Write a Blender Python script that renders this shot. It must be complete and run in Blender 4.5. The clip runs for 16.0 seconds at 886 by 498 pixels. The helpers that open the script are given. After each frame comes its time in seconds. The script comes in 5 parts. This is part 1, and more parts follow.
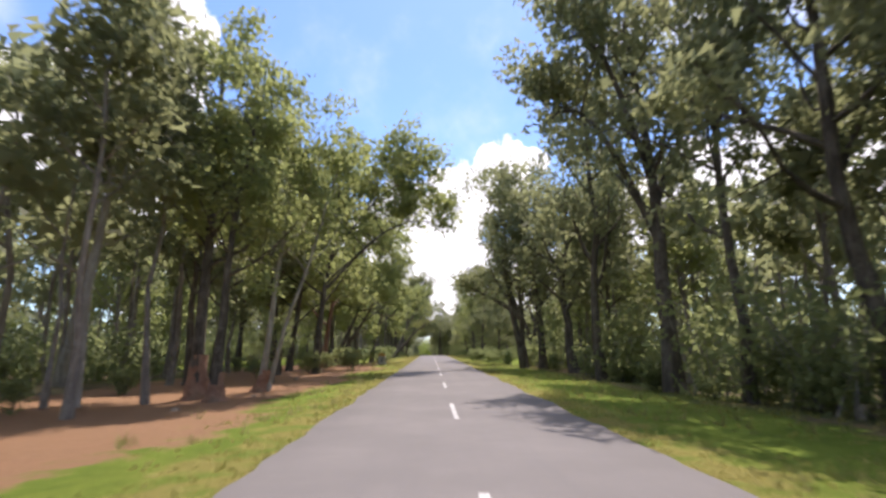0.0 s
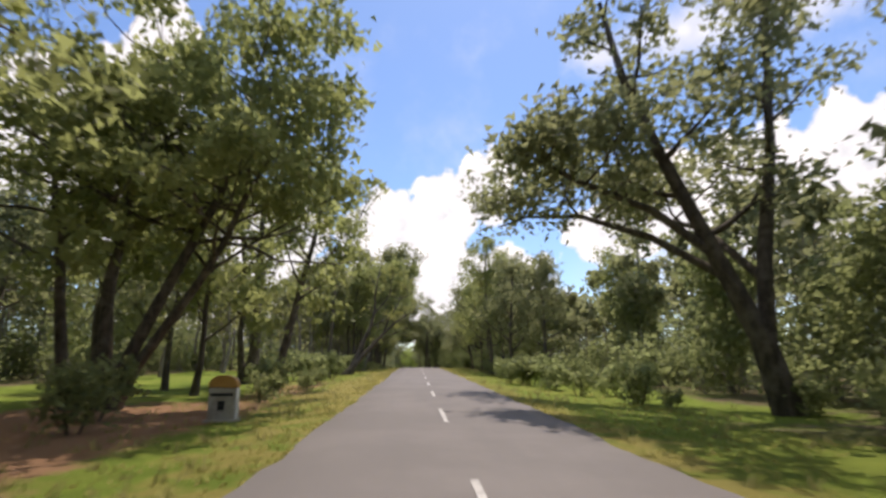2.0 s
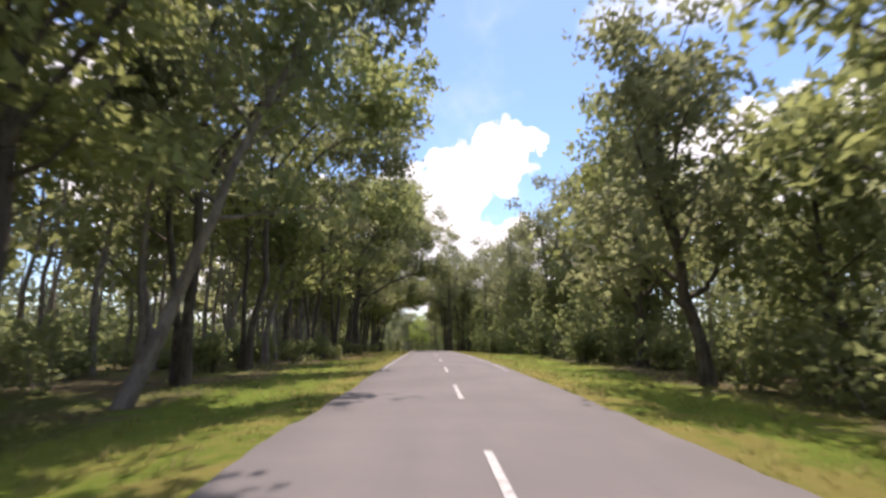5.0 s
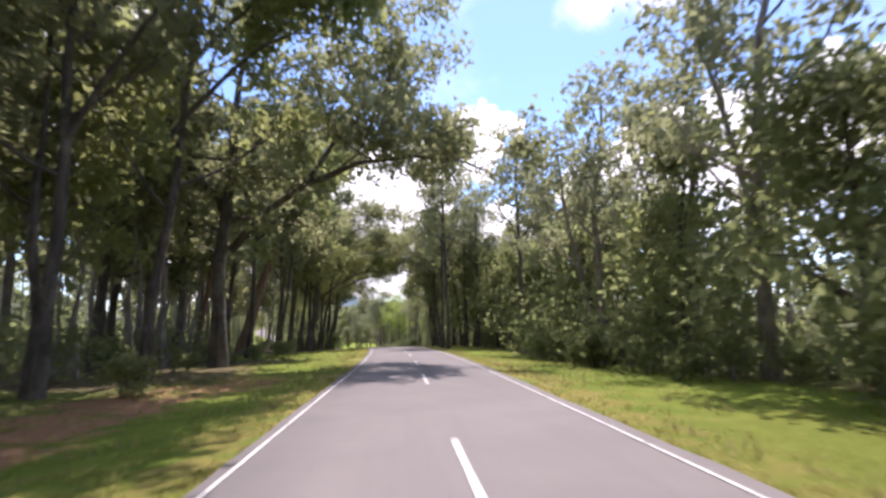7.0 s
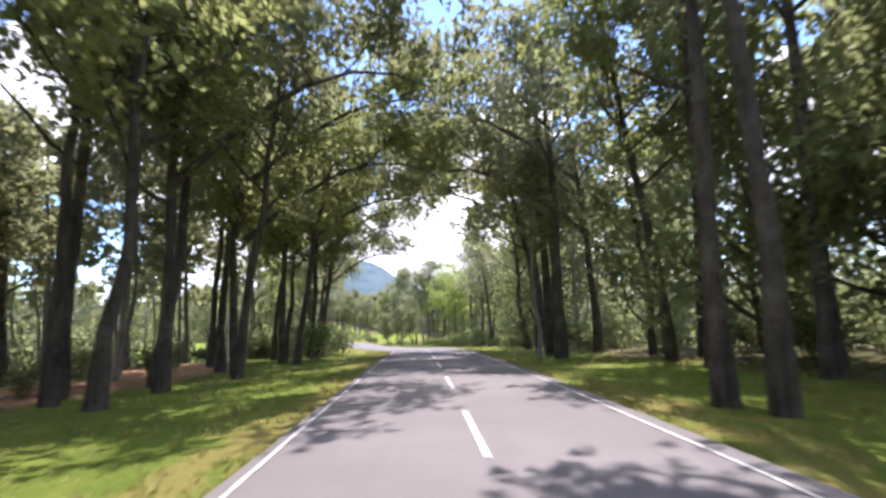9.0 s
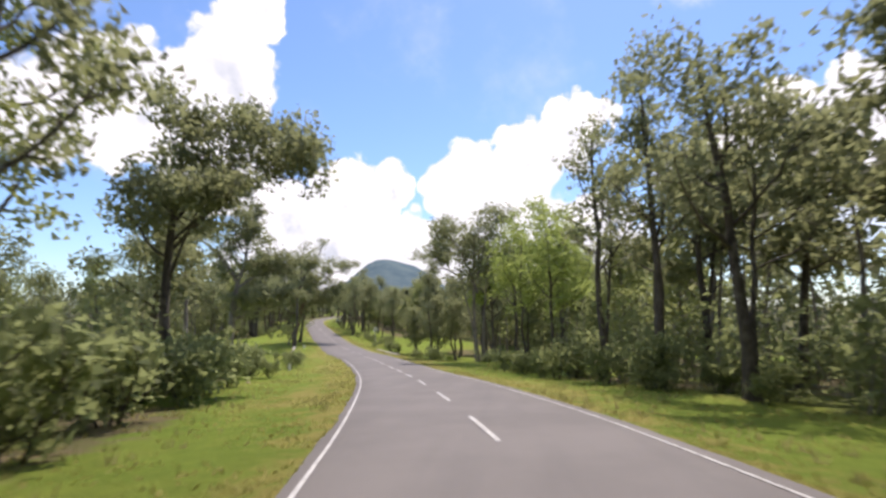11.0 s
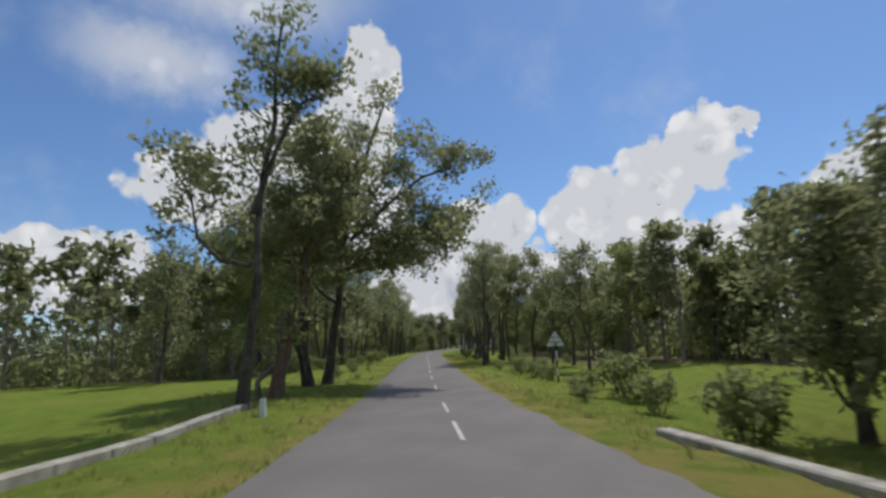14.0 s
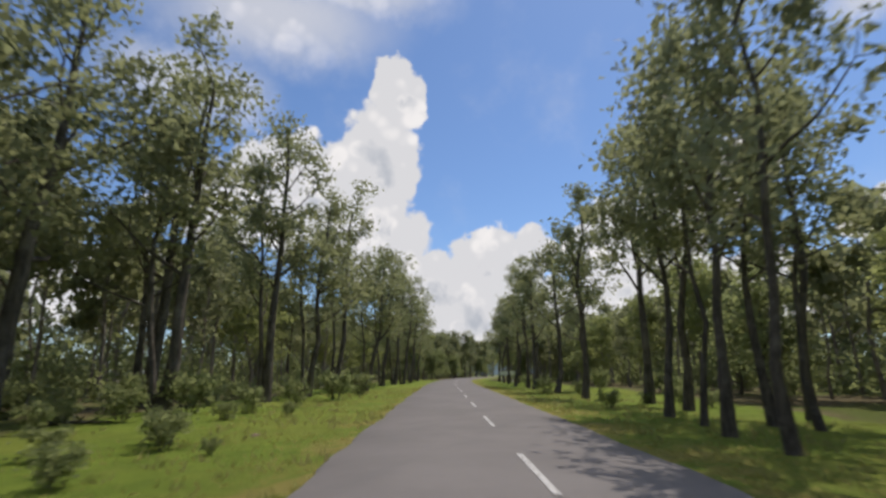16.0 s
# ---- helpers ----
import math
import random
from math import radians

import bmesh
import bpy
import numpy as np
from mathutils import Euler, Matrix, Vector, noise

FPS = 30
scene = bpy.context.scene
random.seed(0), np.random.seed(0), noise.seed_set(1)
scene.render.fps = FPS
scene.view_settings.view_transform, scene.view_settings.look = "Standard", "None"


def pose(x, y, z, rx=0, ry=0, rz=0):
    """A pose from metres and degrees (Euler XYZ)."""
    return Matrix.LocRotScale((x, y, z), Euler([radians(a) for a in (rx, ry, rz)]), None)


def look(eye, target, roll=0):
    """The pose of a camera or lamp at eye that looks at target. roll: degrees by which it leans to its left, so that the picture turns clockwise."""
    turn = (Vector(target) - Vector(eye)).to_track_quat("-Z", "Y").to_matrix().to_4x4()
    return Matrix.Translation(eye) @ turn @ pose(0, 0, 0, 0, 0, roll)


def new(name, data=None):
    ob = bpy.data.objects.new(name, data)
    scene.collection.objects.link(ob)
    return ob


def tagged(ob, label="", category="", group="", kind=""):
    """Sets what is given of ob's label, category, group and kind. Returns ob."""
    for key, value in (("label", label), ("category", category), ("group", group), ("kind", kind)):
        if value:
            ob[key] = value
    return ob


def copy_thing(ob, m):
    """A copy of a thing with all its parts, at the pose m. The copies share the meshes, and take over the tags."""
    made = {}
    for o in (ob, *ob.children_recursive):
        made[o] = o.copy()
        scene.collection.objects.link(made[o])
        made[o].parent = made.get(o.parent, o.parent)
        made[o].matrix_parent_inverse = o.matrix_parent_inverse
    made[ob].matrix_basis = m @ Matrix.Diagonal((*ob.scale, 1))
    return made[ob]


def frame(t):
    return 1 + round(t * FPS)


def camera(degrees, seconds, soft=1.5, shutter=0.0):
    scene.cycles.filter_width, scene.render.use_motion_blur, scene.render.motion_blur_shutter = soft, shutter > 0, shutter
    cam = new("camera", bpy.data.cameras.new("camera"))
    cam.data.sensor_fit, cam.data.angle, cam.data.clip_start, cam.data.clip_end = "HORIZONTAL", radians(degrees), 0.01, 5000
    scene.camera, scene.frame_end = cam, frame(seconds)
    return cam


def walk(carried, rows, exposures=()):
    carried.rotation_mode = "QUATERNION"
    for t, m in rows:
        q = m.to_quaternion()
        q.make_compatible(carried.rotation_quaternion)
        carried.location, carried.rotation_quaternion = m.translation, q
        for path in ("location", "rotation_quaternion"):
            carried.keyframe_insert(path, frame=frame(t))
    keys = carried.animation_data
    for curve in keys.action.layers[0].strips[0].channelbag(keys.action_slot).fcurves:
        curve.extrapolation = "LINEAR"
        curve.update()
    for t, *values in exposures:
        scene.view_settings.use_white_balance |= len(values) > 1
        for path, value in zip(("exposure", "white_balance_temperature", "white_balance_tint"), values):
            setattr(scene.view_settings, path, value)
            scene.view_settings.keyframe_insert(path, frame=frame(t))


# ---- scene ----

# ---- the road's line: everything is laid out by distance s along it and offset u to its right ----
SPEED, EYE = 21.5, 1.45
TURN_S = (-400, 90, 140, 168, 184, 194, 206, 222, 231, 239, 247, 258, 269, 280, 290, 301, 320, 345, 400, 440, 490, 560, 900)
TURN_D = (0, 0, 0.3, 0.7, 2.3, 3.9, 4.6, 4.8, 5.9, 9.0, 12.2, 14.3, 17.0, 19.4, 21.5, 22.6, 22.8, 22.2, 21.6, 18.5, 10.0, 2.0, 2.0)
SLOPE_S = (-400, 108, 140, 193, 247, 263, 274, 285, 301, 312, 328, 344, 400, 900)
SLOPE_D = (0, 0, -1.4, -2.2, -4.5, -4.2, -3.3, -2.4, -2.0, -1.2, 0.0, 0.7, 0.4, 0.2)
STATION = np.arange(-300.0, 800.5, 1.0)
_turn = np.radians(np.interp(STATION, TURN_S, TURN_D))
_slope = np.radians(np.interp(STATION, SLOPE_S, SLOPE_D))
LINE_X = np.concatenate(([0], np.cumsum(-np.sin(_turn))[:-1]))
LINE_Y = np.concatenate(([0], np.cumsum(np.cos(_turn))[:-1]))
LINE_Z = np.concatenate(([0], np.cumsum(np.tan(_slope))[:-1]))
LINE_X, LINE_Y, LINE_Z = (a - np.interp(0.0, STATION, a) for a in (LINE_X, LINE_Y, LINE_Z))


def on_line(s, u=0.0):
    """x, y of the place s metres along the road and u metres to the right of its middle."""
    a = float(np.interp(s, STATION, _turn))
    return (float(np.interp(s, STATION, LINE_X)) + u * math.cos(a), float(np.interp(s, STATION, LINE_Y)) + u * math.sin(a))


def road_z(s):
    return float(np.interp(s, STATION, LINE_Z))


def relief(x, y):
    return (0.35 * noise.noise((x * 0.05, y * 0.05, 3.0)) + 0.10 * noise.noise((x * 0.25, y * 0.25, 8.0)))


def station_of(x, y):
    """s and u of a place."""
    i = int(np.argmin((LINE_X - x) ** 2 + (LINE_Y - y) ** 2))
    a = _turn[i]
    dx, dy = x - LINE_X[i], y - LINE_Y[i]
    return STATION[i] - dx * math.sin(a) + dy * math.cos(a), dx * math.cos(a) + dy * math.sin(a)


def ground_z(x, y):
    s, u = station_of(x, y)
    d = abs(u)
    z = road_z(min(max(s, -300), 800))
    drop = -0.05 - 0.10 * min(max(d - 2.6, 0), 2.5) / 2.5
    k = min(max((d - 3.0) / 6.0, 0), 1)
    # a low bank inside the last trees of the lawn
    bank = 0.42 * math.exp(-((s - 327) / 11) ** 4) * min(max((d - 3.2) / 1.8, 0), 1) * min(max((15 - d) / 5, 0), 1) if u < 0 else 0.0
    # the culvert's hollow: the lawns lie lower on both sides of it
    over = math.exp(-((s - 305) / 15) ** 4)
    hollow = over * (0.85 * min(max((u - 4.7) / 2.6, 0), 1) if u > 0 else 0.35 * min(max((d - 7.7) / 3.0, 0), 1))
    return z + drop + bank - hollow + k * (relief(x, y) - 0.15)


# ---- camera ----
cam = camera(80.0, 16.0, soft=2.8, shutter=0.2)
# seconds, offset u from the middle of the road, yaw, pitch, roll
RIDE = (
    (0.0, -0.52, -1.2, 10.7, 0.0), (0.5, -0.48, -2.3, 11.1, 0.0), (1.0, -0.52, -2.7, 12.3, 0.0), (1.5, -0.60, -2.8, 12.0, 0.0),
    (2.0, -0.70, -2.9, 11.6, 0.1), (2.5, -0.70, -2.2, 11.2, -0.4), (3.0, -0.70, -1.7, 10.8, -0.2), (3.5, -0.70, -1.7, 10.5, 0.0),
    (4.0, -0.70, -0.6, 9.8, 0.0), (5.2, -0.70, -1.6, 8.4, 0.0), (6.5, -0.65, -2.4, 7.4, 0.0), (7.0, -0.65, -3.8, 7.0, 0.8),
    (7.5, -0.68, -4.4, 6.6, 1.4), (8.0, -0.62, -3.1, 7.0, 1.8), (8.5, -0.58, 1.4, 6.4, 2.0), (9.0, -0.62, 1.9, 5.7, 2.2),
    (10.2, -0.9, 5.0, 6.0, 1.2), (11.5, -1.10, 7.3, 6.5, 0.2), (12.0, -0.65, 9.7, 6.1, 1.0), (12.5, -0.20, 13.9, 6.0, 2.2),
    (13.0, -0.15, 17.7, 7.2, 2.8), (13.5, -0.38, 18.9, 8.4, 2.7), (14.0, -0.78, 20.1, 10.6, 2.3), (14.5, -1.08, 20.7, 12.1, 2.2),
    (15.0, -1.26, 21.5, 12.6, 1.7), (15.5, -1.32, 21.9, 13.2, 0.6), (16.0, -1.36, 21.9, 13.6, 0.3),
)
PATH = []
for t, u, yaw, pitch, roll in RIDE:
    x, y = on_line(SPEED * t, u)
    PATH.append((t, pose(x, y, road_z(SPEED * t) + EYE, 90 + pitch, roll, yaw)))
# the camera opens up under the trees and stops down in the open
LIGHT = (
    (0.0, 0.97, 6550, 21), (1.0, 1.06, 6500, 22), (2.0, 0.54, 6900, 18), (2.7, 0.42, 6900, 15), (3.2, 0.14, 6950, 15), (3.7, 0.2, 6900, 16), (4.2, 0.48, 6900, 19),
    (6.5, 1.26, 6350, 28), (8.0, 1.38, 6250, 28), (9.0, 1.62, 6050, 25), (11.3, 0.46, 6650, 18), (12.0, 0.12, 6550, 13), (13.0, -0.06, 6400, 10), (14.0, -0.18, 6350, 10), (14.6, -0.12, 6450, 11), (15.2, 0.02, 6500, 12), (16.0, 0.0, 6650, 13),
)
walk(cam, PATH, LIGHT)

# ---- sky and sun ----
SUN_AZIMUTH, SUN_HEIGHT = 14.0, 61.0   # degrees to the right of +y, and above the horizon
world = bpy.data.worlds.new("sky")
scene.world = world
world.use_nodes = True
wn, wl = world.node_tree.nodes, world.node_tree.links
wn.clear()


def wnode(kind, op="", *values):
    """A node of the sky, with values or sockets for its first inputs. Returns its first output."""
    n = wn.new(kind)
    if op:
        n.operation = op
    for i, v in enumerate(values):
        if isinstance(v, bpy.types.NodeSocket):
            wl.new(v, n.inputs[i])
        else:
            n.inputs[i].default_value = v
    return n.outputs["Value"] if op == "LENGTH" else n.outputs[0]


def wnoise(vector, scale, detail, rough):
    n = wn.new("ShaderNodeTexNoise")
    n.inputs["Scale"].default_value, n.inputs["Detail"].default_value, n.inputs["Roughness"].default_value = scale, detail, rough
    wl.new(vector, n.inputs["Vector"])
    return n.outputs["Fac"]


sky = wn.new("ShaderNodeTexSky")
sky.sky_type, sky.sun_disc = "NISHITA", False
sky.sun_elevation, sky.sun_rotation = radians(SUN_HEIGHT), radians(SUN_AZIMUTH)
sky.air_density, sky.dust_density, sky.ozone_density = 1.0, 0.4, 3.0
way = wn.new("ShaderNodeTexCoord").outputs["Generated"]
part_xyz = wn.new("ShaderNodeSeparateXYZ")
wl.new(way, part_xyz.inputs[0])
vx, vy, vz = part_xyz.outputs
M, V = "ShaderNodeMath", "ShaderNodeVectorMath"
azimuth = wnode(M, "MULTIPLY", wnode(M, "ARCTAN2", vx, vy), 57.2958)
height = wnode(M, "MULTIPLY", wnode(M, "ARCSINE", vz), 57.2958)
# the clouds' edges billow
big, fine = wnoise(way, 9.0, 4.0, 0.55), wnoise(way, 26.0, 6.0, 0.62)
shift = wnode(M, "MULTIPLY", wnode(M, "SUBTRACT", big, 0.5), 6.0)
lift = wnode(M, "MULTIPLY", wnode(M, "SUBTRACT", fine, 0.5), 3.6)


def wpuffs(vector, scale):
    """Rounded heads: how far each direction lies from the middle of the nearest."""
    n = wn.new("ShaderNodeTexVoronoi")
    n.feature = "SMOOTH_F1"
    n.inputs["Scale"].default_value, n.inputs["Smoothness"].default_value = scale, 0.25
    wl.new(vector, n.inputs["Vector"])
    return n.outputs["Distance"]


puffs = wnode(M, "ADD", wnode(M, "MULTIPLY", wpuffs(way, 15.0), 0.62), wnode(M, "MULTIPLY", wpuffs(way, 36.0), 0.38))
join = wn.new("ShaderNodeCombineXYZ")
wl.new(wnode(M, "ADD", azimuth, shift), join.inputs[0])
wl.new(wnode(M, "ADD", height, lift), join.inputs[1])
place_on_sky = join.outputs[0]


def clouds(rows):
    """How far each direction lies from the nearest of some cloud heads: azimuth, height, half width, half height in degrees."""
    nearest = None
    for a, e, w, h in rows:
        d = wnode(V, "LENGTH", wnode(V, "MULTIPLY", wnode(V, "SUBTRACT", place_on_sky, (a, e, 0)), (1 / w, 1 / h, 0)))
        nearest = d if nearest is None else wnode(M, "MINIMUM", nearest, d)
    return nearest


HEAPS = (
    (-27.0, 29.9, 4, 4.5), (-29.5, 21.9, 6, 8), (-29, 13.9, 6.5, 6), (-38, 18.9, 10, 7), (-46, 16.4, 6, 4.5), (-55, 7.9, 9, 4.5),
    (-16.8, 11.4, 5.5, 4.6), (-12.4, 12.1, 3.2, 4.2), (-22, 8.9, 6, 5), (-15, 5.9, 16, 6), (-3, 13.4, 5.5, 5.2), (3, 14.9, 4.4, 5.6),
    (8, 17.9, 3.8, 4.6), (11.5, 20.1, 2, 1.6), (3, 6.9, 14, 6), (22, 12.9, 5.5, 4), (27, 15.4, 5.5, 5.2), (36, 14.9, 8, 6.5), (43, 16.9, 6, 6),
)
SHEETS = ((33, 9, 14, 6), (31, 31, 9, 3), (21.5, 30.5, 3.5, 2.2), (41, 31, 6, 3.4), (-42, 36, 15, 5.5), (-33, 40, 13, 4.5), (-50, 28, 9, 4), 
          (95, 22, 25, 9), (150, 30, 30, 12), (-120, 28, 30, 12), (-165, 20, 20, 8))
heaps, sheets = wnode(M, "ADD", clouds(HEAPS), wnode(M, "MULTIPLY", wnode(M, "SUBTRACT", puffs, 0.34), 0.62)), clouds(SHEETS)


def ramp(value, a, b):
    n = wn.new("ShaderNodeMapRange")
    n.interpolation_type, n.clamp = "SMOOTHSTEP", True
    wl.new(value, n.inputs[0])
    for i, v in enumerate((a, b, 0.0, 1.0)):
        n.inputs[1 + i].default_value = v
    return n.outputs[0]


solid = ramp(heaps, 1.07, 0.93)
thin = wnode(M, "MULTIPLY", ramp(sheets, 1.3, 0.1), 0.75)
veil = wnode(M, "MULTIPLY", ramp(wnoise(way, 3.2, 6.0, 0.6), 0.5, 0.8), 0.35)
# unseen broken cloud added above the view, to brighten the shade below
fill_cloud = wnode(M, "MULTIPLY", ramp(wnoise(way, 3.6, 6.0, 0.58), 0.44, 0.58), ramp(height, 38.0, 52.0))
cover = wnode(M, "MAXIMUM", wnode(M, "MAXIMUM", solid, thin), wnode(M, "MAXIMUM", veil, fill_cloud))
# greyer where a cloud is thick and low, whiter along its lit heads
grey = wnode(M, "MAXIMUM", wnode(M, "MULTIPLY", ramp(heaps, 0.80, 0.15), ramp(wnoise(way, 11.0, 6.0, 0.62), 0.36, 0.64)), wnode(M, "MULTIPLY", ramp(puffs, 0.26, 0.50), 0.45))
shade = wn.new("ShaderNodeMix")
shade.data_type = "RGBA"
wl.new(grey, shade.inputs["Factor"])
shade.inputs["A"].default_value, shade.inputs["B"].default_value = (1.0, 1.0, 1.0, 1), (0.52, 0.57, 0.64, 1)
bg_sky, bg_cloud = wn.new("ShaderNodeBackground"), wn.new("ShaderNodeBackground")
tint = wn.new("ShaderNodeMix")
tint.data_type, tint.blend_type = "RGBA", "MULTIPLY"
tint.inputs["Factor"].default_value, tint.inputs["B"].default_value = 1.0, (0.80, 0.95, 1.11, 1)
wl.new(sky.outputs[0], tint.inputs["A"])
wl.new(tint.outputs["Result"], bg_sky.inputs[0])
wl.new(shade.outputs["Result"], bg_cloud.inputs[0])
bg_sky.inputs[1].default_value, bg_cloud.inputs[1].default_value = 0.112, 0.87
blend = wn.new("ShaderNodeMixShader")
wl.new(cover, blend.inputs[0])
wl.new(bg_sky.outputs[0], blend.inputs[1])
wl.new(bg_cloud.outputs[0], blend.inputs[2])
out = wn.new("ShaderNodeOutputWorld")
wl.new(blend.outputs[0], out.inputs[0])

sun = new("sun", bpy.data.lights.new("sun", "SUN"))
sun.data.energy, sun.data.angle, sun.data.color = 3.0, radians(0.6), (1.0, 0.95, 0.87)
_a, _h = radians(SUN_AZIMUTH), radians(SUN_HEIGHT)
_from = Vector((math.sin(_a) * math.cos(_h), math.cos(_a) * math.cos(_h), math.sin(_h)))
sun.matrix_world = look(_from * 300, (0, 0, 0))

# ---- materials ----
class Mat:
    """A node material built step by step."""

    def __init__(self, name):
        self.m = bpy.data.materials.new(name)
        self.m.use_nodes = True
        self.n, self.l = self.m.node_tree.nodes, self.m.node_tree.links
        self.p = self.n["Principled BSDF"]
        self.where = self.n.new("ShaderNodeTexCoord").outputs["Object"]

    def noise(self, scale, detail=4.0, rough=0.6, stretch=None):
        n = self.n.new("ShaderNodeTexNoise")
        n.inputs["Scale"].default_value, n.inputs["Detail"].default_value, n.inputs["Roughness"].default_value = scale, detail, rough
        v = self.where
        if stretch:
            s = self.n.new("ShaderNodeVectorMath")
            s.operation = "MULTIPLY"
            self.l.new(v, s.inputs[0])
            s.inputs[1].default_value = stretch
            v = s.outputs[0]
        self.l.new(v, n.inputs["Vector"])
        return n.outputs["Fac"]

    def range(self, value, a, b, c=0.0, d=1.0):
        n = self.n.new("ShaderNodeMapRange")
        n.interpolation_type = "SMOOTHSTEP"
        self.l.new(value, n.inputs[0])
        for i, v in enumerate((a, b, c, d)):
            n.inputs[1 + i].default_value = v
        return n.outputs[0]

    def mix(self, fac, a, b, how="MIX"):
        n = self.n.new("ShaderNodeMix")
        n.data_type, n.blend_type = "RGBA", how
        for key, v in (("Factor", fac), ("A", a), ("B", b)):
            if isinstance(v, bpy.types.NodeSocket):
                self.l.new(v, n.inputs[key])
            else:
                n.inputs[key].default_value = v if isinstance(v, (int, float)) else (*v, 1)
        return n.outputs["Result"]

    def times(self, a, b):
        n = self.n.new("ShaderNodeMath")
        n.operation = "MULTIPLY"
        for i, v in enumerate((a, b)):
            if isinstance(v, bpy.types.NodeSocket):
                self.l.new(v, n.inputs[i])
            else:
                n.inputs[i].default_value = v
        return n.outputs[0]

    def attribute(self, name):
        n = self.n.new("ShaderNodeAttribute")
        n.attribute_name = name
        s = self.n.new("ShaderNodeSeparateColor")
        self.l.new(n.outputs["Color"], s.inputs[0])
        return s.outputs

    def island(self):
        return self.n.new("ShaderNodeNewGeometry").outputs["Random Per Island"]

    def random(self):
        return self.n.new("ShaderNodeObjectInfo").outputs["Random"]

    def finish(self, colour, rough=0.8, bump=None, strength=0.3, distance=0.05, spec=0.3):
        if isinstance(colour, bpy.types.NodeSocket):
            self.l.new(colour, self.p.inputs["Base Color"])
        else:
            self.p.inputs["Base Color"].default_value = (*colour, 1)
        if isinstance(rough, bpy.types.NodeSocket):
            self.l.new(rough, self.p.inputs["Roughness"])
        else:
            self.p.inputs["Roughness"].default_value = rough
        self.p.inputs["Specular IOR Level"].default_value = spec
        if bump is not None:
            b = self.n.new("ShaderNodeBump")
            b.inputs["Strength"].default_value, b.inputs["Distance"].default_value = strength, distance
            self.l.new(bump, b.inputs["Height"])
            self.l.new(b.outputs[0], self.p.inputs["Normal"])
        return self.m


def asphalt():
    k = Mat("asphalt")
    grit, patch, streak = k.noise(60, 5, 0.7), k.noise(0.35, 5, 0.6), k.noise(0.9, 4, 0.6, (1.4, 0.12, 1))
    c = k.mix(k.range(patch, 0.35, 0.68), (0.152, 0.133, 0.124), (0.208, 0.183, 0.170))
    c = k.mix(k.times(k.range(streak, 0.45, 0.75), 0.5), c, (0.12, 0.108, 0.105))
    c = k.mix(0.45, c, k.mix(grit, (0.09, 0.085, 0.08), (0.30, 0.28, 0.26)))
    return k.finish(c, k.range(grit, 0.2, 0.8, 0.7, 0.95), grit, 0.35, 0.01, 0.25)


def paint():
    k = Mat("road_paint")
    worn = k.range(k.noise(9, 6, 0.75), 0.48, 0.64)
    c = k.mix(worn, k.mix(k.noise(2.2), (0.46, 0.44, 0.41), (0.64, 0.63, 0.60)), (0.21, 0.19, 0.18))
    return k.finish(c, 0.75, k.noise(50), 0.2, 0.01)


def earth():
    """Grass, dry grass, red soil and leaf litter, by what grows where."""
    k = Mat("grass_and_soil")
    soil, dry, litter = k.attribute("cover")[:3]
    blade, patch, wide = k.noise(9, 6, 0.75), k.noise(1.1, 5, 0.65), k.noise(0.16, 4, 0.6)
    green = k.mix(k.range(patch, 0.3, 0.7), (0.150, 0.212, 0.030), (0.225, 0.295, 0.044))
    green = k.mix(k.times(k.range(wide, 0.42, 0.66), 0.40), green, (0.285, 0.275, 0.060))
    hay = k.mix(patch, (0.36, 0.27, 0.10), (0.28, 0.27, 0.06))
    red = k.mix(patch, (0.42, 0.23, 0.13), (0.33, 0.20, 0.11))
    floor = k.mix(k.range(patch, 0.32, 0.66), (0.12, 0.105, 0.055), (0.21, 0.165, 0.09))
    floor = k.mix(k.times(k.range(wide, 0.45, 0.62), 0.8), floor, (0.12, 0.16, 0.03))
    rough_edge = k.range(patch, 0.3, 0.7, -0.25, 0.25)

    def more(v):
        n = k.n.new("ShaderNodeMath")
        n.operation = "ADD"
        k.l.new(v, n.inputs[0])
        k.l.new(rough_edge, n.inputs[1])
        return k.range(n.outputs[0], 0.3, 0.7)

    c = k.mix(more(dry), green, hay)
    c = k.mix(more(litter), c, floor)
    c = k.mix(more(soil), c, red)
    c = k.mix(k.range(blade, 0.25, 0.75), k.mix(0.8, (0.02, 0.025, 0.008), c), c)
    return k.finish(c, 0.95, blade, 0.9, 0.12, 0.1)


def foliage(name, dark, light, fresh, glow=0.58):
    k = Mat(name)
    each, tone = k.island(), k.noise(0.45, 3, 0.6)
    c = k.mix(k.range(each, 0.0, 1.0, 0.2, 0.8), dark, light)
    c = k.mix(k.times(k.range(tone, 0.46, 0.74), 0.55), c, fresh)
    own = k.random()
    c = k.mix(k.times(own, 0.35), c, k.mix(0.5, c, (0.14, 0.12, 0.03)))
    m = k.finish(c, 0.62, spec=0.22)
    thru = k.n.new("ShaderNodeBsdfTranslucent")
    k.l.new(k.mix(0.75, c, tuple(min(1.35 * v + 0.03, 0.6) for v in fresh)), thru.inputs[0])
    both = k.n.new("ShaderNodeMixShader")
    both.inputs[0].default_value = glow
    k.l.new(k.p.outputs[0], both.inputs[1])
    k.l.new(thru.outputs[0], both.inputs[2])
    k.l.new(both.outputs[0], k.n["Material Output"].inputs[0])
    return m


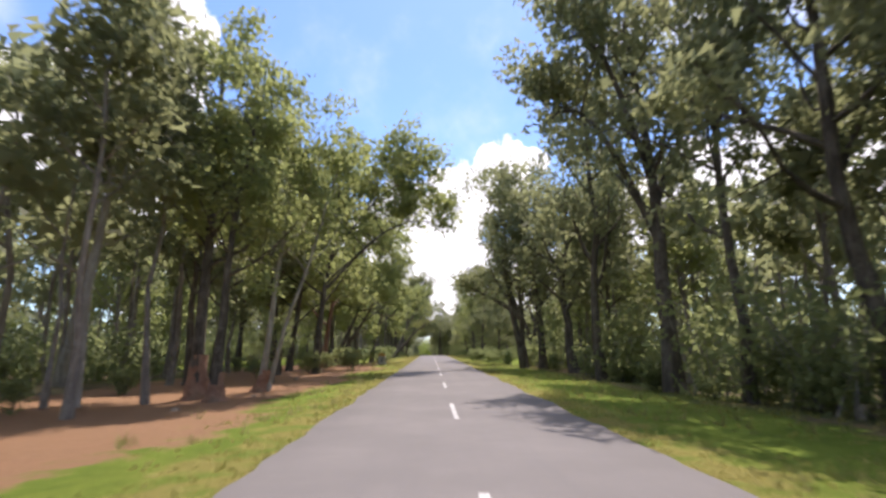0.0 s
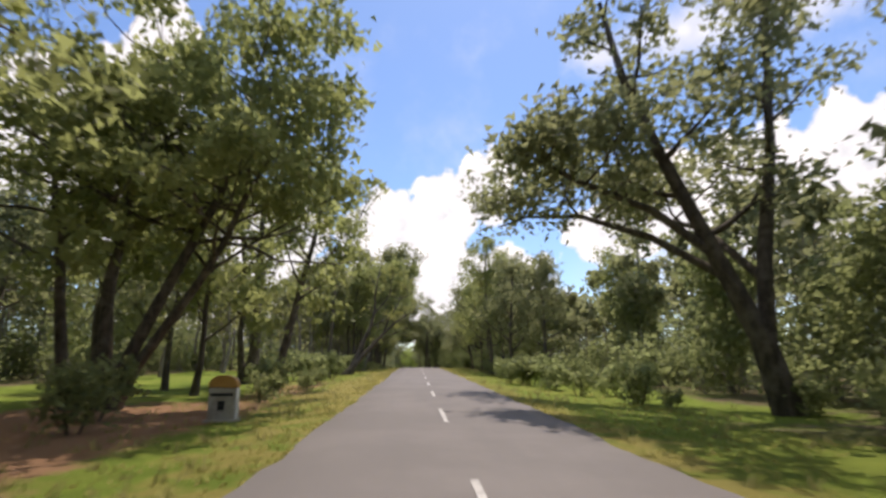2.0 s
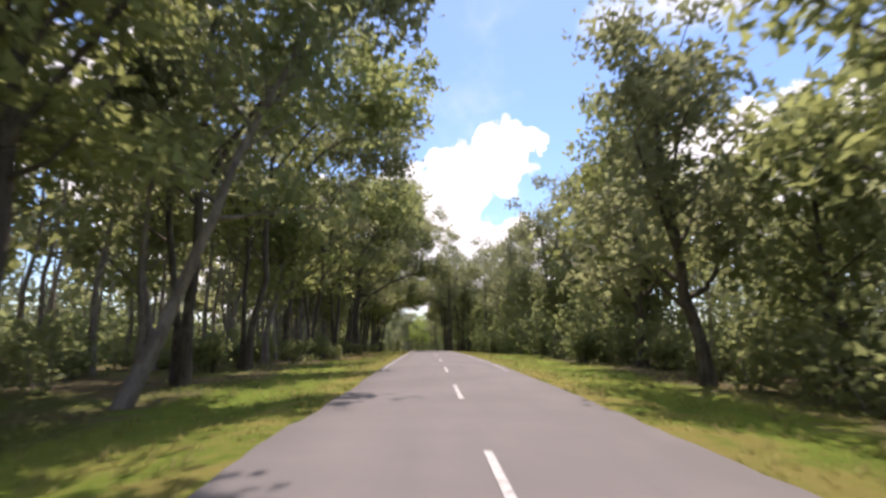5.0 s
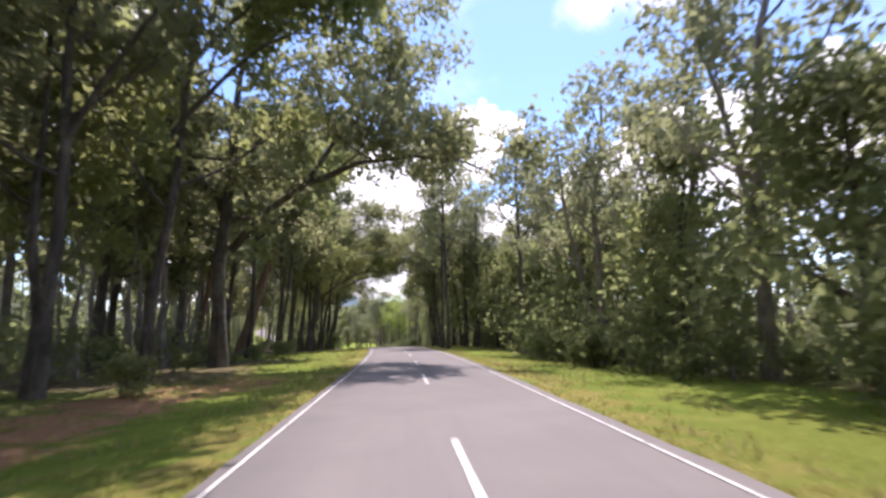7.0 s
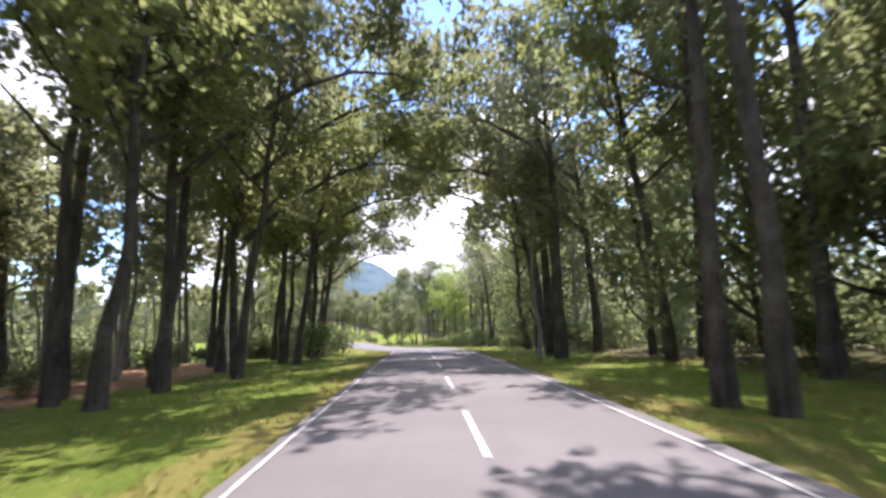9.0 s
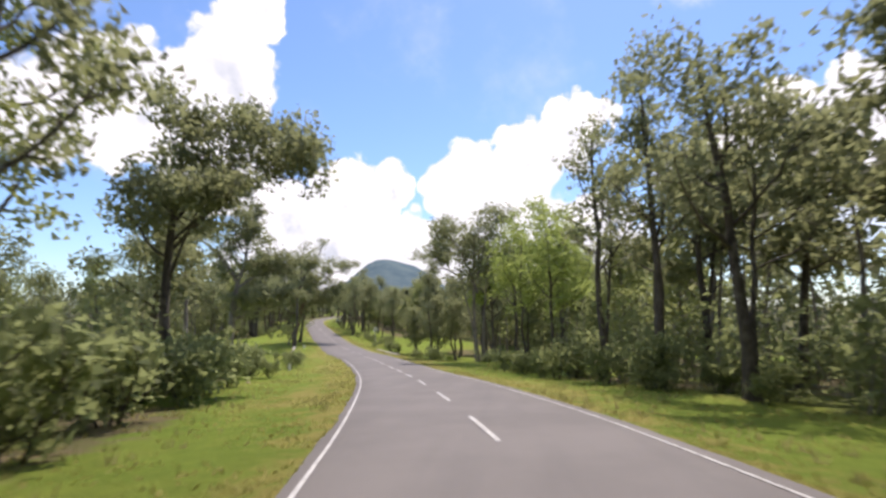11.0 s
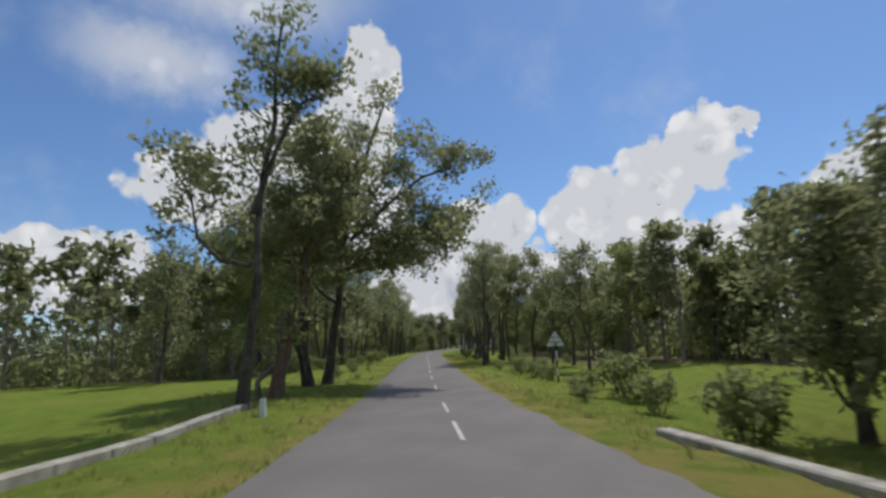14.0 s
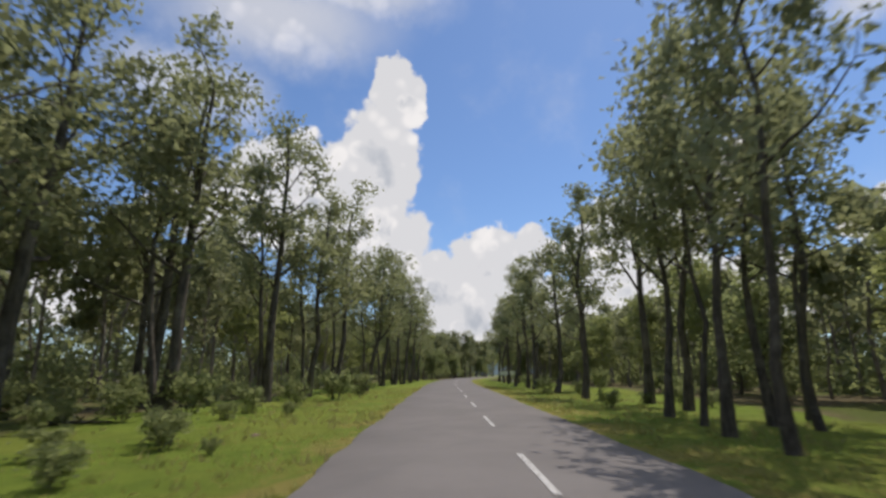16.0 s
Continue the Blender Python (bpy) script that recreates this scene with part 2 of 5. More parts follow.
def bark(name, a, b, c):
    k = Mat(name)
    ridge, blotch = k.noise(6.5, 6, 0.72, (1, 1, 0.2)), k.noise(1.6, 5, 0.65)
    col = k.mix(k.range(ridge, 0.3, 0.7), a, b)
    col = k.mix(k.times(k.range(blotch, 0.46, 0.66), 0.75), col, c)
    return k.finish(col, 0.95, ridge, 0.9, 0.06, 0.1)


def stone(name, a, b):
    k = Mat(name)
    c = k.mix(k.range(k.noise(2.4, 6, 0.7), 0.35, 0.65), a, b)
    c = k.mix(k.times(k.range(k.noise(0.8), 0.5, 0.72), 0.6), c, (0.12, 0.11, 0.07))
    return k.finish(c, 0.9, k.noise(30, 5), 0.4, 0.02)


def painted(name, colour, metal=0.0, rough=0.55):
    k = Mat(name)
    c = k.mix(k.times(k.range(k.noise(6, 5, 0.7), 0.5, 0.75), 0.5), colour, tuple(v * 0.55 + 0.02 for v in colour))
    k.p.inputs["Metallic"].default_value = metal
    return k.finish(c, rough)


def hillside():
    k = Mat("hazed_hillside")
    # distance haze is painted into these bluish tones
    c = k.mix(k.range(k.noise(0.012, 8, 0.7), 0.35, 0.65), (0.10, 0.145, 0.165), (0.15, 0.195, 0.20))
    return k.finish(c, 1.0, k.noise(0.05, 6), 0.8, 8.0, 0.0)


ASPHALT, PAINT, EARTH = asphalt(), paint(), earth()
LEAF_DULL = foliage("dull_green_leaves", (0.112, 0.124, 0.068), (0.205, 0.220, 0.120), (0.270, 0.284, 0.122))
LEAF_FRESH = foliage("fresh_green_leaves", (0.118, 0.150, 0.058), (0.215, 0.245, 0.098), (0.320, 0.345, 0.112))
LEAF_GREY = foliage("grey_green_leaves", (0.140, 0.151, 0.091), (0.263, 0.269, 0.168), (0.263, 0.280, 0.127))
LEAF_BUSH = foliage("bush_leaves", (0.098, 0.128, 0.058), (0.186, 0.218, 0.098), (0.275, 0.305, 0.112))
# darker copy of the leaf colours: the far woods' shade painted in
LEAF_SHADED = foliage("shaded_leaves", (0.070, 0.086, 0.048), (0.130, 0.148, 0.082), (0.180, 0.200, 0.090), 0.36)
LEAF_LIGHT = foliage("light_green_leaves", (0.16, 0.21, 0.060), (0.26, 0.32, 0.090), (0.36, 0.42, 0.105))
LEAF_DRY = foliage("thin_dry_leaves", (0.18, 0.18, 0.06), (0.26, 0.26, 0.08), (0.30, 0.30, 0.08))
BARK_DARK = bark("dark_bark", (0.052, 0.044, 0.036), (0.150, 0.128, 0.102), (0.20, 0.175, 0.14))
BARK_GREY = bark("grey_bark", (0.144, 0.120, 0.102), (0.312, 0.276, 0.234), (0.360, 0.324, 0.276))
BARK_RED = bark("reddish_bark", (0.14, 0.080, 0.055), (0.29, 0.18, 0.125), (0.24, 0.20, 0.16))
BARK_PALE = bark("pale_bark", (0.24, 0.22, 0.18), (0.45, 0.42, 0.36), (0.26, 0.23, 0.19))
CONCRETE = stone("weathered_concrete", (0.33, 0.30, 0.25), (0.48, 0.45, 0.39))
ROCK = stone("brown_stone", (0.20, 0.14, 0.09), (0.33, 0.25, 0.18))
WHITE, BLACK, OCHRE = painted("white_paint", (0.78, 0.78, 0.76)), painted("black_paint", (0.02, 0.02, 0.02)), painted("ochre_paint", (0.45, 0.24, 0.06))
STEEL = painted("grey_sheet_steel", (0.80, 0.78, 0.77), 0.0, 0.5)
HILL = hillside()

# ---- ground and road ----
def mesh_of(name, verts, faces, material, smooth=False):
    me = bpy.data.meshes.new(name)
    me.from_pydata([tuple(v) for v in verts], [], [tuple(f) for f in faces])
    me.materials.append(material)
    if smooth:
        me.polygons.foreach_set("use_smooth", [True] * len(me.polygons))
    me.update()
    return me


def part(name, me, parent, label=""):
    ob = new(name, me)
    ob.parent = parent
    if label:
        ob["label"] = label
    return ob


def soft(v, a, b):
    k = min(max((v - a) / (b - a), 0.0), 1.0)
    return k * k * (3 - 2 * k)


# stretches of wood: s from, s to, u from, u to, how dense, kinds of tree, least and greatest scale
WOODS = (
    (-30, 47, -42, -9, 1.0, "sal teak pole", 0.85, 1.15),
    (52, 116, -60, -28, 1.15, "sal teak airy", 0.9, 1.12),
    (112, 190, -42, -9, 1.1, "sal teak pole", 0.8, 1.15),
    (190, 238, -46, -15, 1.2, "sal pole airy", 0.9, 1.2),
    (236, 256, -44, -9, 0.6, "teak low sal", 0.7, 1.0),
    (256, 350, -96, -56, 0.8, "low teak airy", 0.85, 1.1),
    (352, 540, -48, -16, 1.15, "sal teak airy", 0.75, 1.05),
    (-30, 58, 9.5, 42, 1.1, "pole sal teak", 0.75, 1.05),
    (58, 98, 15, 44, 1.0, "low teak", 0.7, 0.95),
    (98, 146, 9, 42, 1.1, "teak low sal", 0.7, 0.95),
    (146, 190, 11, 42, 0.6, "airy low", 0.75, 1.0),
    (190, 240, 10, 42, 0.75, "sal pole airy", 0.8, 1.1),
    (240, 268, 11, 42, 1.1, "teak pole sal", 0.75, 1.0),
    (268, 318, 17, 26, 0.6, "teak low airy", 0.75, 0.95),
    (291, 352, 25, 60, 1.1, "low teak airy", 0.8, 1.05),
    (346, 540, 16, 54, 1.1, "teak low airy", 0.65, 0.9),
    (456, 560, -46, -6.5, 1.3, "sal teak low", 0.75, 0.95),
    (446, 560, 7, 30, 1.2, "teak low sal", 0.7, 0.9),
)


def cover_at(x, y):
    """Red soil, dry grass and leaf litter, from 0 to 1, at a place."""
    s, u = station_of(x, y)
    d = abs(u)
    wob = 1.6 * noise.noise((x * 0.12, y * 0.12, 5.0))
    litter = 0.0
    for s0, s1, u0, u1, *_ in WOODS:
        inside = min(soft(s, s0 - 4, s0 + 4), 1 - soft(s, s1 - 4, s1 + 4), soft(u, u0 - 3 + wob, u0 + wob), 1 - soft(u, u1 + wob, u1 + 3 + wob))
        litter = max(litter, inside)
    # beyond the lawns all is woodland floor
    lawn = 1 - soft(d, 66, 74) if u < 0 and 244 < s < 362 else 1 - soft(d + wob, 36, 44)
    litter = max(litter, 0.85 * (1 - lawn))
    soil = 0.0
    if u < 0:
        soil = soft(d + wob, 4.8, 6.5) * (1 - soft(d + wob, 13, 19)) * (1 - soft(s, 58, 74))
        soil = max(soil, 0.9 * soft(d + wob, 10, 11.5) * (1 - soft(d + wob, 16, 21)) * soft(s, 196, 206) * (1 - soft(s, 226, 236)))
        soil = max(soil, 0.7 * soft(d + wob, 4.5, 6) * (1 - soft(d + wob, 7.5, 10)) * soft(s, 143, 150) * (1 - soft(s, 165, 178)))
        soil = max(soil, 0.6 * soft(d + wob, 5, 6.5) * (1 - soft(d + wob, 9, 11)) * soft(s, 52, 60) * (1 - soft(s, 78, 86)))
    dry = 0.75 * (1 - soft(d + 0.5 * wob, 4.6, 8.0)) * (soft(s, 44, 70) * (1 - soft(s, 105, 125)) if u < 0 else 0.25)
    dry = max(dry, 0.58 * (1 - soft(d + 0.4 * wob, 3.4, 4.8)), 0.56 * soft(s, 240, 256) * (1 - soft(s, 300, 330)) * (1 - soft(d + wob, 4, 8)))
    return soil, dry, litter


def lines(core0, core1, step, reach):
    """Even steps over the part passed by, ever wider ones out to the horizon."""
    a = list(np.arange(core0, core1 + 0.1, step))
    d, lo, hi = step, [], []
    x = core0
    while x > -reach:
        d *= 1.28
        x -= d
        lo.append(x)
    d, x = step, core1
    while x < reach:
        d *= 1.28
        x += d
        hi.append(x)
    return lo[::-1] + a + hi


def make_ground():
    xs, ys = lines(-165, 48, 1.7, 4200), lines(-40, 460, 2.2, 4200)
    verts, cover = [], []
    for y in ys:
        for x in xs:
            verts.append((x, y, ground_z(x, y)))
            cover.append(cover_at(x, y))
    nx = len(xs)
    faces = [(j * nx + i, j * nx + i + 1, (j + 1) * nx + i + 1, (j + 1) * nx + i) for j in range(len(ys) - 1) for i in range(nx - 1)]
    me = mesh_of("ground", verts, faces, EARTH, True)
    col = me.color_attributes.new("cover", "FLOAT_COLOR", "POINT")
    col.data.foreach_set("color", [v for c in cover for v in (*c, 1.0)])
    return tagged(new("ground", me), "grassy ground with bare soil and leaf litter", "ground", kind="structure")


ground = make_ground()


def make_road():
    across = (-1.0, -0.96, -0.6, -0.25, 0.25, 0.6, 0.96, 1.0)
    verts, faces = [], []
    stations = np.arange(-70, 640, 0.5)
    for s in stations:
        z = road_z(s)
        lined = soft(s, 112, 130) * (1 - soft(s, 289, 300))  # the stretch with edge lines is narrower
        wl_, wr_ = (2.82 - 0.08 * lined + (0.12 * lined * soft(s, 225, 255) + 0.52 * soft(s, 292, 306) + 0.2 * soft(s, 84, 94) * (1 - lined) * (1 - soft(s, 104, 125)) if k == 0.0 else 0.30 * soft(s, 240, 250) * (1 - soft(s, 258, 270)) - 0.42 * soft(s, 292, 306)) + (0.16 - 0.09 * lined) * noise.noise((s * 0.3, k, 0.0)) + (0.13 - 0.08 * lined) * noise.noise((s * 1.1, k, 4.0)) for k in (0.0, 7.0))
        for a in across:
            u = a * (wl_ if a < 0 else wr_)
            verts.append((*on_line(s, u), z - 0.09 if abs(a) == 1.0 else z + 0.03 * (1 - a * a)))
    n = len(across)
    for j in range(len(stations) - 1):
        for i in range(n - 1):
            faces.append((j * n + i, j * n + i + 1, (j + 1) * n + i + 1, (j + 1) * n + i))
    return tagged(new("road", mesh_of("road", verts, faces, ASPHALT, True)), "narrow grey asphalt road with ragged edges", "road", kind="structure")


road = make_road()


def stripe(s0, s1, offset, width, step=1.0):
    """A painted stripe, lying a little proud of the asphalt; offset gives u at a place along the road."""
    verts, faces = [], []
    n = max(2, int((s1 - s0) / step) + 2)
    for i, s in enumerate(np.linspace(s0, s1, n)):
        u, wide = offset(s), width * (1 + 0.16 * noise.noise((s * 2.3, s0, 2.0)))
        z = road_z(s) + 0.03 * (1 - (u / 2.86) ** 2) + 0.008
        verts += [(*on_line(s, u - wide / 2), z), (*on_line(s, u + wide / 2), z)]
        if i:
            faces.append((2 * i - 2, 2 * i - 1, 2 * i + 1, 2 * i))
    return mesh_of("paint_stripe", verts, faces, PAINT)


def left_line(s):
    return -2.45 - 0.15 * soft(s, 225, 255) + 0.02 * noise.noise((s * 0.4, 1.0, 0.0))


def right_line(s):
    return 2.34 + 0.3 * soft(s, 240, 250) * (1 - soft(s, 258, 270)) + 0.02 * noise.noise((s * 0.4, 5.0, 0.0))


# far ends of the dashes of the middle line
DASHES = [5.6, 14.4, 23.2, 32, 40.8, 49.6, 58.4, 66.3, 74.3, 83.0, 92.2, 98.9, 106.5, 114, 122, 130, 139, 148.9, 157.6, 167.8, 175.6, 184.1, 190.5, 196.4, 202.3,
          208.5, 215, 221.5, 228, 234.5, 241, 247.8, 254.4, 261.1, 267.3, 272.3, 277.5, 283.4, 288.2, 294.4, 300.4, 307, 314.5, 319.9, 329.5]
DASHES += [338.3 + 7.7 * i for i in range(24)]
for far_end in DASHES:
    part("lane_dash", stripe(far_end - 3.1, far_end, lambda s: 0.0, 0.10), road, "worn white middle dash")
for line in (left_line, right_line):
    for k in range(24):
        part("edge_line", stripe(128 + 6.75 * k, 134.72 + 6.75 * k, line, 0.058), road, "worn white edge line")


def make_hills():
    """Wooded ridge beyond the plain, its haze part of the colour."""
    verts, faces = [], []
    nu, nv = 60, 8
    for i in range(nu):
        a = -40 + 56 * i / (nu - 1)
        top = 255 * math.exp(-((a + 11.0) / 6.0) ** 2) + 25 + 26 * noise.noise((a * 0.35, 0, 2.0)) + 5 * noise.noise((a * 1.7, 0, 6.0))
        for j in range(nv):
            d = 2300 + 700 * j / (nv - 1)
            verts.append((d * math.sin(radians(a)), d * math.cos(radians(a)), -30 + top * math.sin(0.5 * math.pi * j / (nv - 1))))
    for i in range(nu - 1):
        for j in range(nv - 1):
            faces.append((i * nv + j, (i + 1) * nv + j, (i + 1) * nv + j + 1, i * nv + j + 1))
    return tagged(new("backdrop", mesh_of("hill_ridge", verts, faces, HILL, True)), "wooded hill on the horizon with blue-green haze put into its colour", "hill", kind="structure")


make_hills()

# ---- trees ----
def tube(verts, faces, path, radii, sides):
    """A tapered limb along a path of points, added to verts and faces."""
    path = [Vector(p) for p in path]
    start = len(verts)
    for i, p in enumerate(path):
        t = (path[min(i + 1, len(path) - 1)] - path[max(i - 1, 0)]).normalized()
        a = t.cross(Vector((0.31, 0.94, 0.13))).normalized()
        b = t.cross(a)
        for k in range(sides):
            w = 2 * math.pi * k / sides
            r = radii[i] * (1 + (0.12 * math.sin(3 * w + i) if sides > 6 else 0))
            verts.append(tuple(p + (a * math.cos(w) + b * math.sin(w)) * r))
    for i in range(len(path) - 1):
        for k in range(sides):
            q = (k + 1) % sides
            faces.append((start + i * sides + k, start + i * sides + q, start + (i + 1) * sides + q, start + (i + 1) * sides + k))


def leaf_mesh(name, centres, size, material, rng, flat=0.5):
    """Small pointed leaves, a pair about each centre."""
    c = np.asarray(centres, float)
    c = np.concatenate((c, c + rng.normal(size=c.shape) * size * 0.55))
    n, size = len(c), size * 0.72
    up = rng.normal(size=(n, 3)) + np.array((0, 0, flat))
    up /= np.linalg.norm(up, axis=1)[:, None]
    t = np.cross(up, rng.normal(size=(n, 3)))
    t /= np.linalg.norm(t, axis=1)[:, None] + 1e-9
    b = np.cross(up, t)
    long = (size * rng.uniform(0.65, 1.35, n))[:, None]
    wide = long * rng.uniform(0.28, 0.42, n)[:, None]
    co = np.stack([c - t * long * 0.5 + b * wide, c - t * long * 0.5 - b * wide, c + t * long * 0.5 - up * long * 0.12], 1).reshape(-1, 3)
    me = bpy.data.meshes.new(name)
    me.vertices.add(3 * n)
    me.vertices.foreach_set("co", co.ravel())
    me.loops.add(3 * n)
    me.loops.foreach_set("vertex_index", np.arange(3 * n))
    me.polygons.add(n)
    me.polygons.foreach_set("loop_start", np.arange(0, 3 * n, 3))
    me.polygons.foreach_set("loop_total", np.full(n, 3))
    me.materials.append(material)
    me.update(calc_edges=True)
    return me


def bend(p, direction, length, steps, rise, wander, rng):
    """A wandering path from p that turns upwards (or down, for a negative rise)."""
    pts, d = [Vector(p)], Vector(direction).normalized()
    for _ in range(steps):
        d = (d + Vector((0, 0, rise)) + Vector(rng.normal(size=3)) * wander).normalized()
        pts.append(pts[-1] + d * (length / steps))
    return pts


def grow(stems, seed, limbs=9, start=0.45, reach=3.5, top_reach=0.55, leaves=2200, leaf=0.34, tuft=0.85, rise=0.16, slant=0.45, twigs=3, sides=8, limb_sides=4):
    """Wood and leaf centres of a tree. stems: paths of (x, y, z, radius); limbs leave each from the fraction start of its length, and
    reach so far; leaves hang in tufts round the twigs' ends."""
    rng = np.random.default_rng(seed)
    verts, faces, tips = [], [], []
    for stem in stems:
        pts, radii = [Vector(q[:3]) for q in stem], [q[3] for q in stem]
        tube(verts, faces, pts, radii, sides)
        tips.append(pts[-1])
        turn = rng.uniform(0, 6.28)
        for i in range(limbs):
            f = start + (1 - start) * (i + rng.uniform(0.1, 0.9)) / limbs
            g = f * (len(pts) - 1)
            j = min(int(g), len(pts) - 2)
            p = pts[j].lerp(pts[j + 1], g - j)
            r = (radii[j] + (radii[j + 1] - radii[j]) * (g - j)) * 0.55
            turn += 2.4 + rng.normal() * 0.35
            far = (f - start) / (1 - start)
            length = reach * (1 - (1 - top_reach) * far) * rng.uniform(0.7, 1.15)
            d = Vector((math.cos(turn), math.sin(turn), slant + 0.5 * far + rng.normal() * 0.12))
            limb = bend(p, d, length, 5, rise, 0.16, rng)
            knots = (0, 1, 2, 3, 4, 5) if limb_sides > 3 else (0, 2, 4, 5)
            tube(verts, faces, [limb[q] for q in knots], [max(r * (1 - 0.16 * q), 0.012) for q in knots], limb_sides)
            tips.append(limb[-1])
            for q in range(twigs):
                e = limb[2 + q % 4]
                twig = bend(e, Vector(rng.normal(size=3)) + Vector((0, 0, 0.3)) + d * 0.6, length * rng.uniform(0.25, 0.5), 3, rise * 0.6, 0.2, rng)
                tube(verts, faces, [twig[0], twig[2], twig[3]], [max(r * 0.4, 0.014), 0.010, 0.006], 3)
                tips += [twig[-1], twig[2]]
    if not leaves:
        return verts, faces, []
    tips = np.array([tuple(p) for p in tips])
    pick = rng.integers(0, len(tips), leaves)
    size = rng.uniform(0.55, 1.25, len(tips))[pick][:, None]
    ball = rng.normal(size=(leaves, 3))
    ball /= np.linalg.norm(ball, axis=1)[:, None]
    ball *= (rng.uniform(0.1, 1, leaves) ** 0.45)[:, None]
    return verts, faces, tips[pick] + ball * size * tuft * np.array((1.15, 1.15, 0.72))


def upright(h, r, rng_seed, lean=(0.0, 0.0), sway=0.25, n=7, top=0.82, base=(0.0, 0.0)):
    """A stem from the ground with a flared foot."""
    rng = np.random.default_rng(rng_seed)
    pts, x, y = [], base[0], base[1]
    for i in range(n):
        f = i / (n - 1)
        pts.append((x + lean[0] * h * f, y + lean[1] * h * f, h * top * f - (0.25 if i == 0 else 0), r * (1.45 if i == 0 else 1.0) * (1 - 0.72 * f)))
        x += rng.normal() * sway * 0.4
        y += rng.normal() * sway * 0.4
    return pts


class Kind:
    """A kind of tree; built once, then copied with its parts."""

    def __init__(self, label, wood, green, leaf, size=0.34, flat=0.5, group="trees of the wood", name="tree", category="tree", seed=1):
        self.first, self.label, self.group, self.name, self.category = None, label, group, name, category
        self.wood, self.green, (self.verts, self.faces, self.centres), self.size, self.flat, self.seed = wood, green, leaf, size, flat, seed

    def plant(self, s, u, scale=1.0, spin=None, label="", group=""):
        x, y = on_line(s, u)
        m = pose(x, y, ground_z(x, y) - 0.03, 0, 0, 57.3 * ((s * 1.7 + u * 2.3) % 6.28) if spin is None else spin + math.degrees(float(np.interp(s, STATION, _turn))))
        m = m @ Matrix.Diagonal((scale, scale, scale * (1 + 0.10 * math.sin(s * 3.1 + u)), 1))
        if self.first is None:
            ob = new(self.name)
            ob.matrix_basis = m
            part("trunk" if self.category != "bush" else "stem", mesh_of("tree_wood", self.verts, self.faces, self.wood, True), ob)
            if len(self.centres):
                part("crown" if self.category != "bush" else "leaves", leaf_mesh("tree_leaves", self.centres, self.size, self.green, np.random.default_rng(self.seed), self.flat), ob)
            self.first = ob
            tagged(ob, self.label, self.category, self.group)
        else:
            ob = copy_thing(self.first, Matrix.Identity(4))
            ob.matrix_basis = m
        tagged(ob, label, "", group)
        return ob


def kinds_of(label, wood, green, seeds, make, **more):
    return [Kind(label, wood, green, make(k), seed=k, **more) for k in seeds]


TREES = {
    "sal": kinds_of("tall straight forest tree with dull green leaves", BARK_DARK, LEAF_DULL, (11, 12, 13),
                    lambda k: grow([upright(17, 0.24, k, sway=0.4)], k, 15, 0.32, 4.2, 0.5, 1650, 0.42, 1.1, limb_sides=3)),
    "teak": kinds_of("broad leafy forest tree with fresh green crown", BARK_GREY, LEAF_FRESH, (21, 22, 23),
                     lambda k: grow([upright(14.5, 0.20, k, sway=0.5)], k, 16, 0.22, 4.6, 0.45, 1750, 0.44, 1.2, 0.12, limb_sides=3)),
    "pole": kinds_of("slender pole-like forest tree with a small crown", BARK_GREY, LEAF_DULL, (31, 32),
                     lambda k: grow([upright(15, 0.13, k, (0.02, 0.01), 0.5)], k, 10, 0.5, 2.6, 0.6, 1000, 0.42, 0.95, limb_sides=3)),
    "low": kinds_of("low bushy tree leafy almost to the ground", BARK_DARK, LEAF_BUSH, (41, 42, 43),
                    lambda k: grow([upright(9.5, 0.15, k, sway=0.5)], k, 17, 0.1, 3.6, 0.5, 1600, 0.40, 1.1, 0.1, limb_sides=3)),
    "airy": kinds_of("airy tree with thin grey-green foliage", BARK_GREY, LEAF_GREY, (51, 52),
                     lambda k: grow([upright(15.5, 0.18, k, (0.03, 0), 0.6)], k, 11, 0.38, 4.4, 0.6, 1300, 0.36, 0.9, 0.2, limb_sides=3)),
}
BUSHES = kinds_of("leafy green roadside bush", BARK_DARK, LEAF_BUSH, (61, 62, 63),
                  lambda k: grow([[(0.1 * math.cos(a), 0.1 * math.sin(a), -0.1, 0.03), (0.3 * math.cos(a), 0.3 * math.sin(a), 0.5, 0.022), (0.5 * math.cos(a), 0.5 * math.sin(a), 1.0, 0.012)] for a in (k, k + 2.2, k + 4.1)],
                                 k, 4, 0.15, 0.75, 0.7, 380, 0.17, 0.32, 0.1, twigs=1, sides=5, limb_sides=3),
                  size=0.215, name="bush", category="bush", group="roadside bushes")
for grown in TREES.values():
    for one in grown:
        one.size = 0.50



def edge_of(row, number):
    """The outermost trees of a stretch of wood, each a thing of its own."""
    s0, s1, u0, u1, dense, names, low, high = row
    rng = np.random.default_rng(500 + number)
    kinds = [k for n in names.split() for k in TREES[n]]
    near, way = (u1, -1) if u1 < 0 else (u0, 1)
    s = s0 + 2
    while s < s1:
        if rng.uniform() < dense:
            kinds[rng.integers(len(kinds))].plant(s + rng.uniform(-2, 2), near + way * rng.uniform(1.5, 6), rng.uniform(low, high), rng.uniform(0, 360))
        s += 7.0


for number, row in enumerate(WOODS):
    edge_of(row, number)


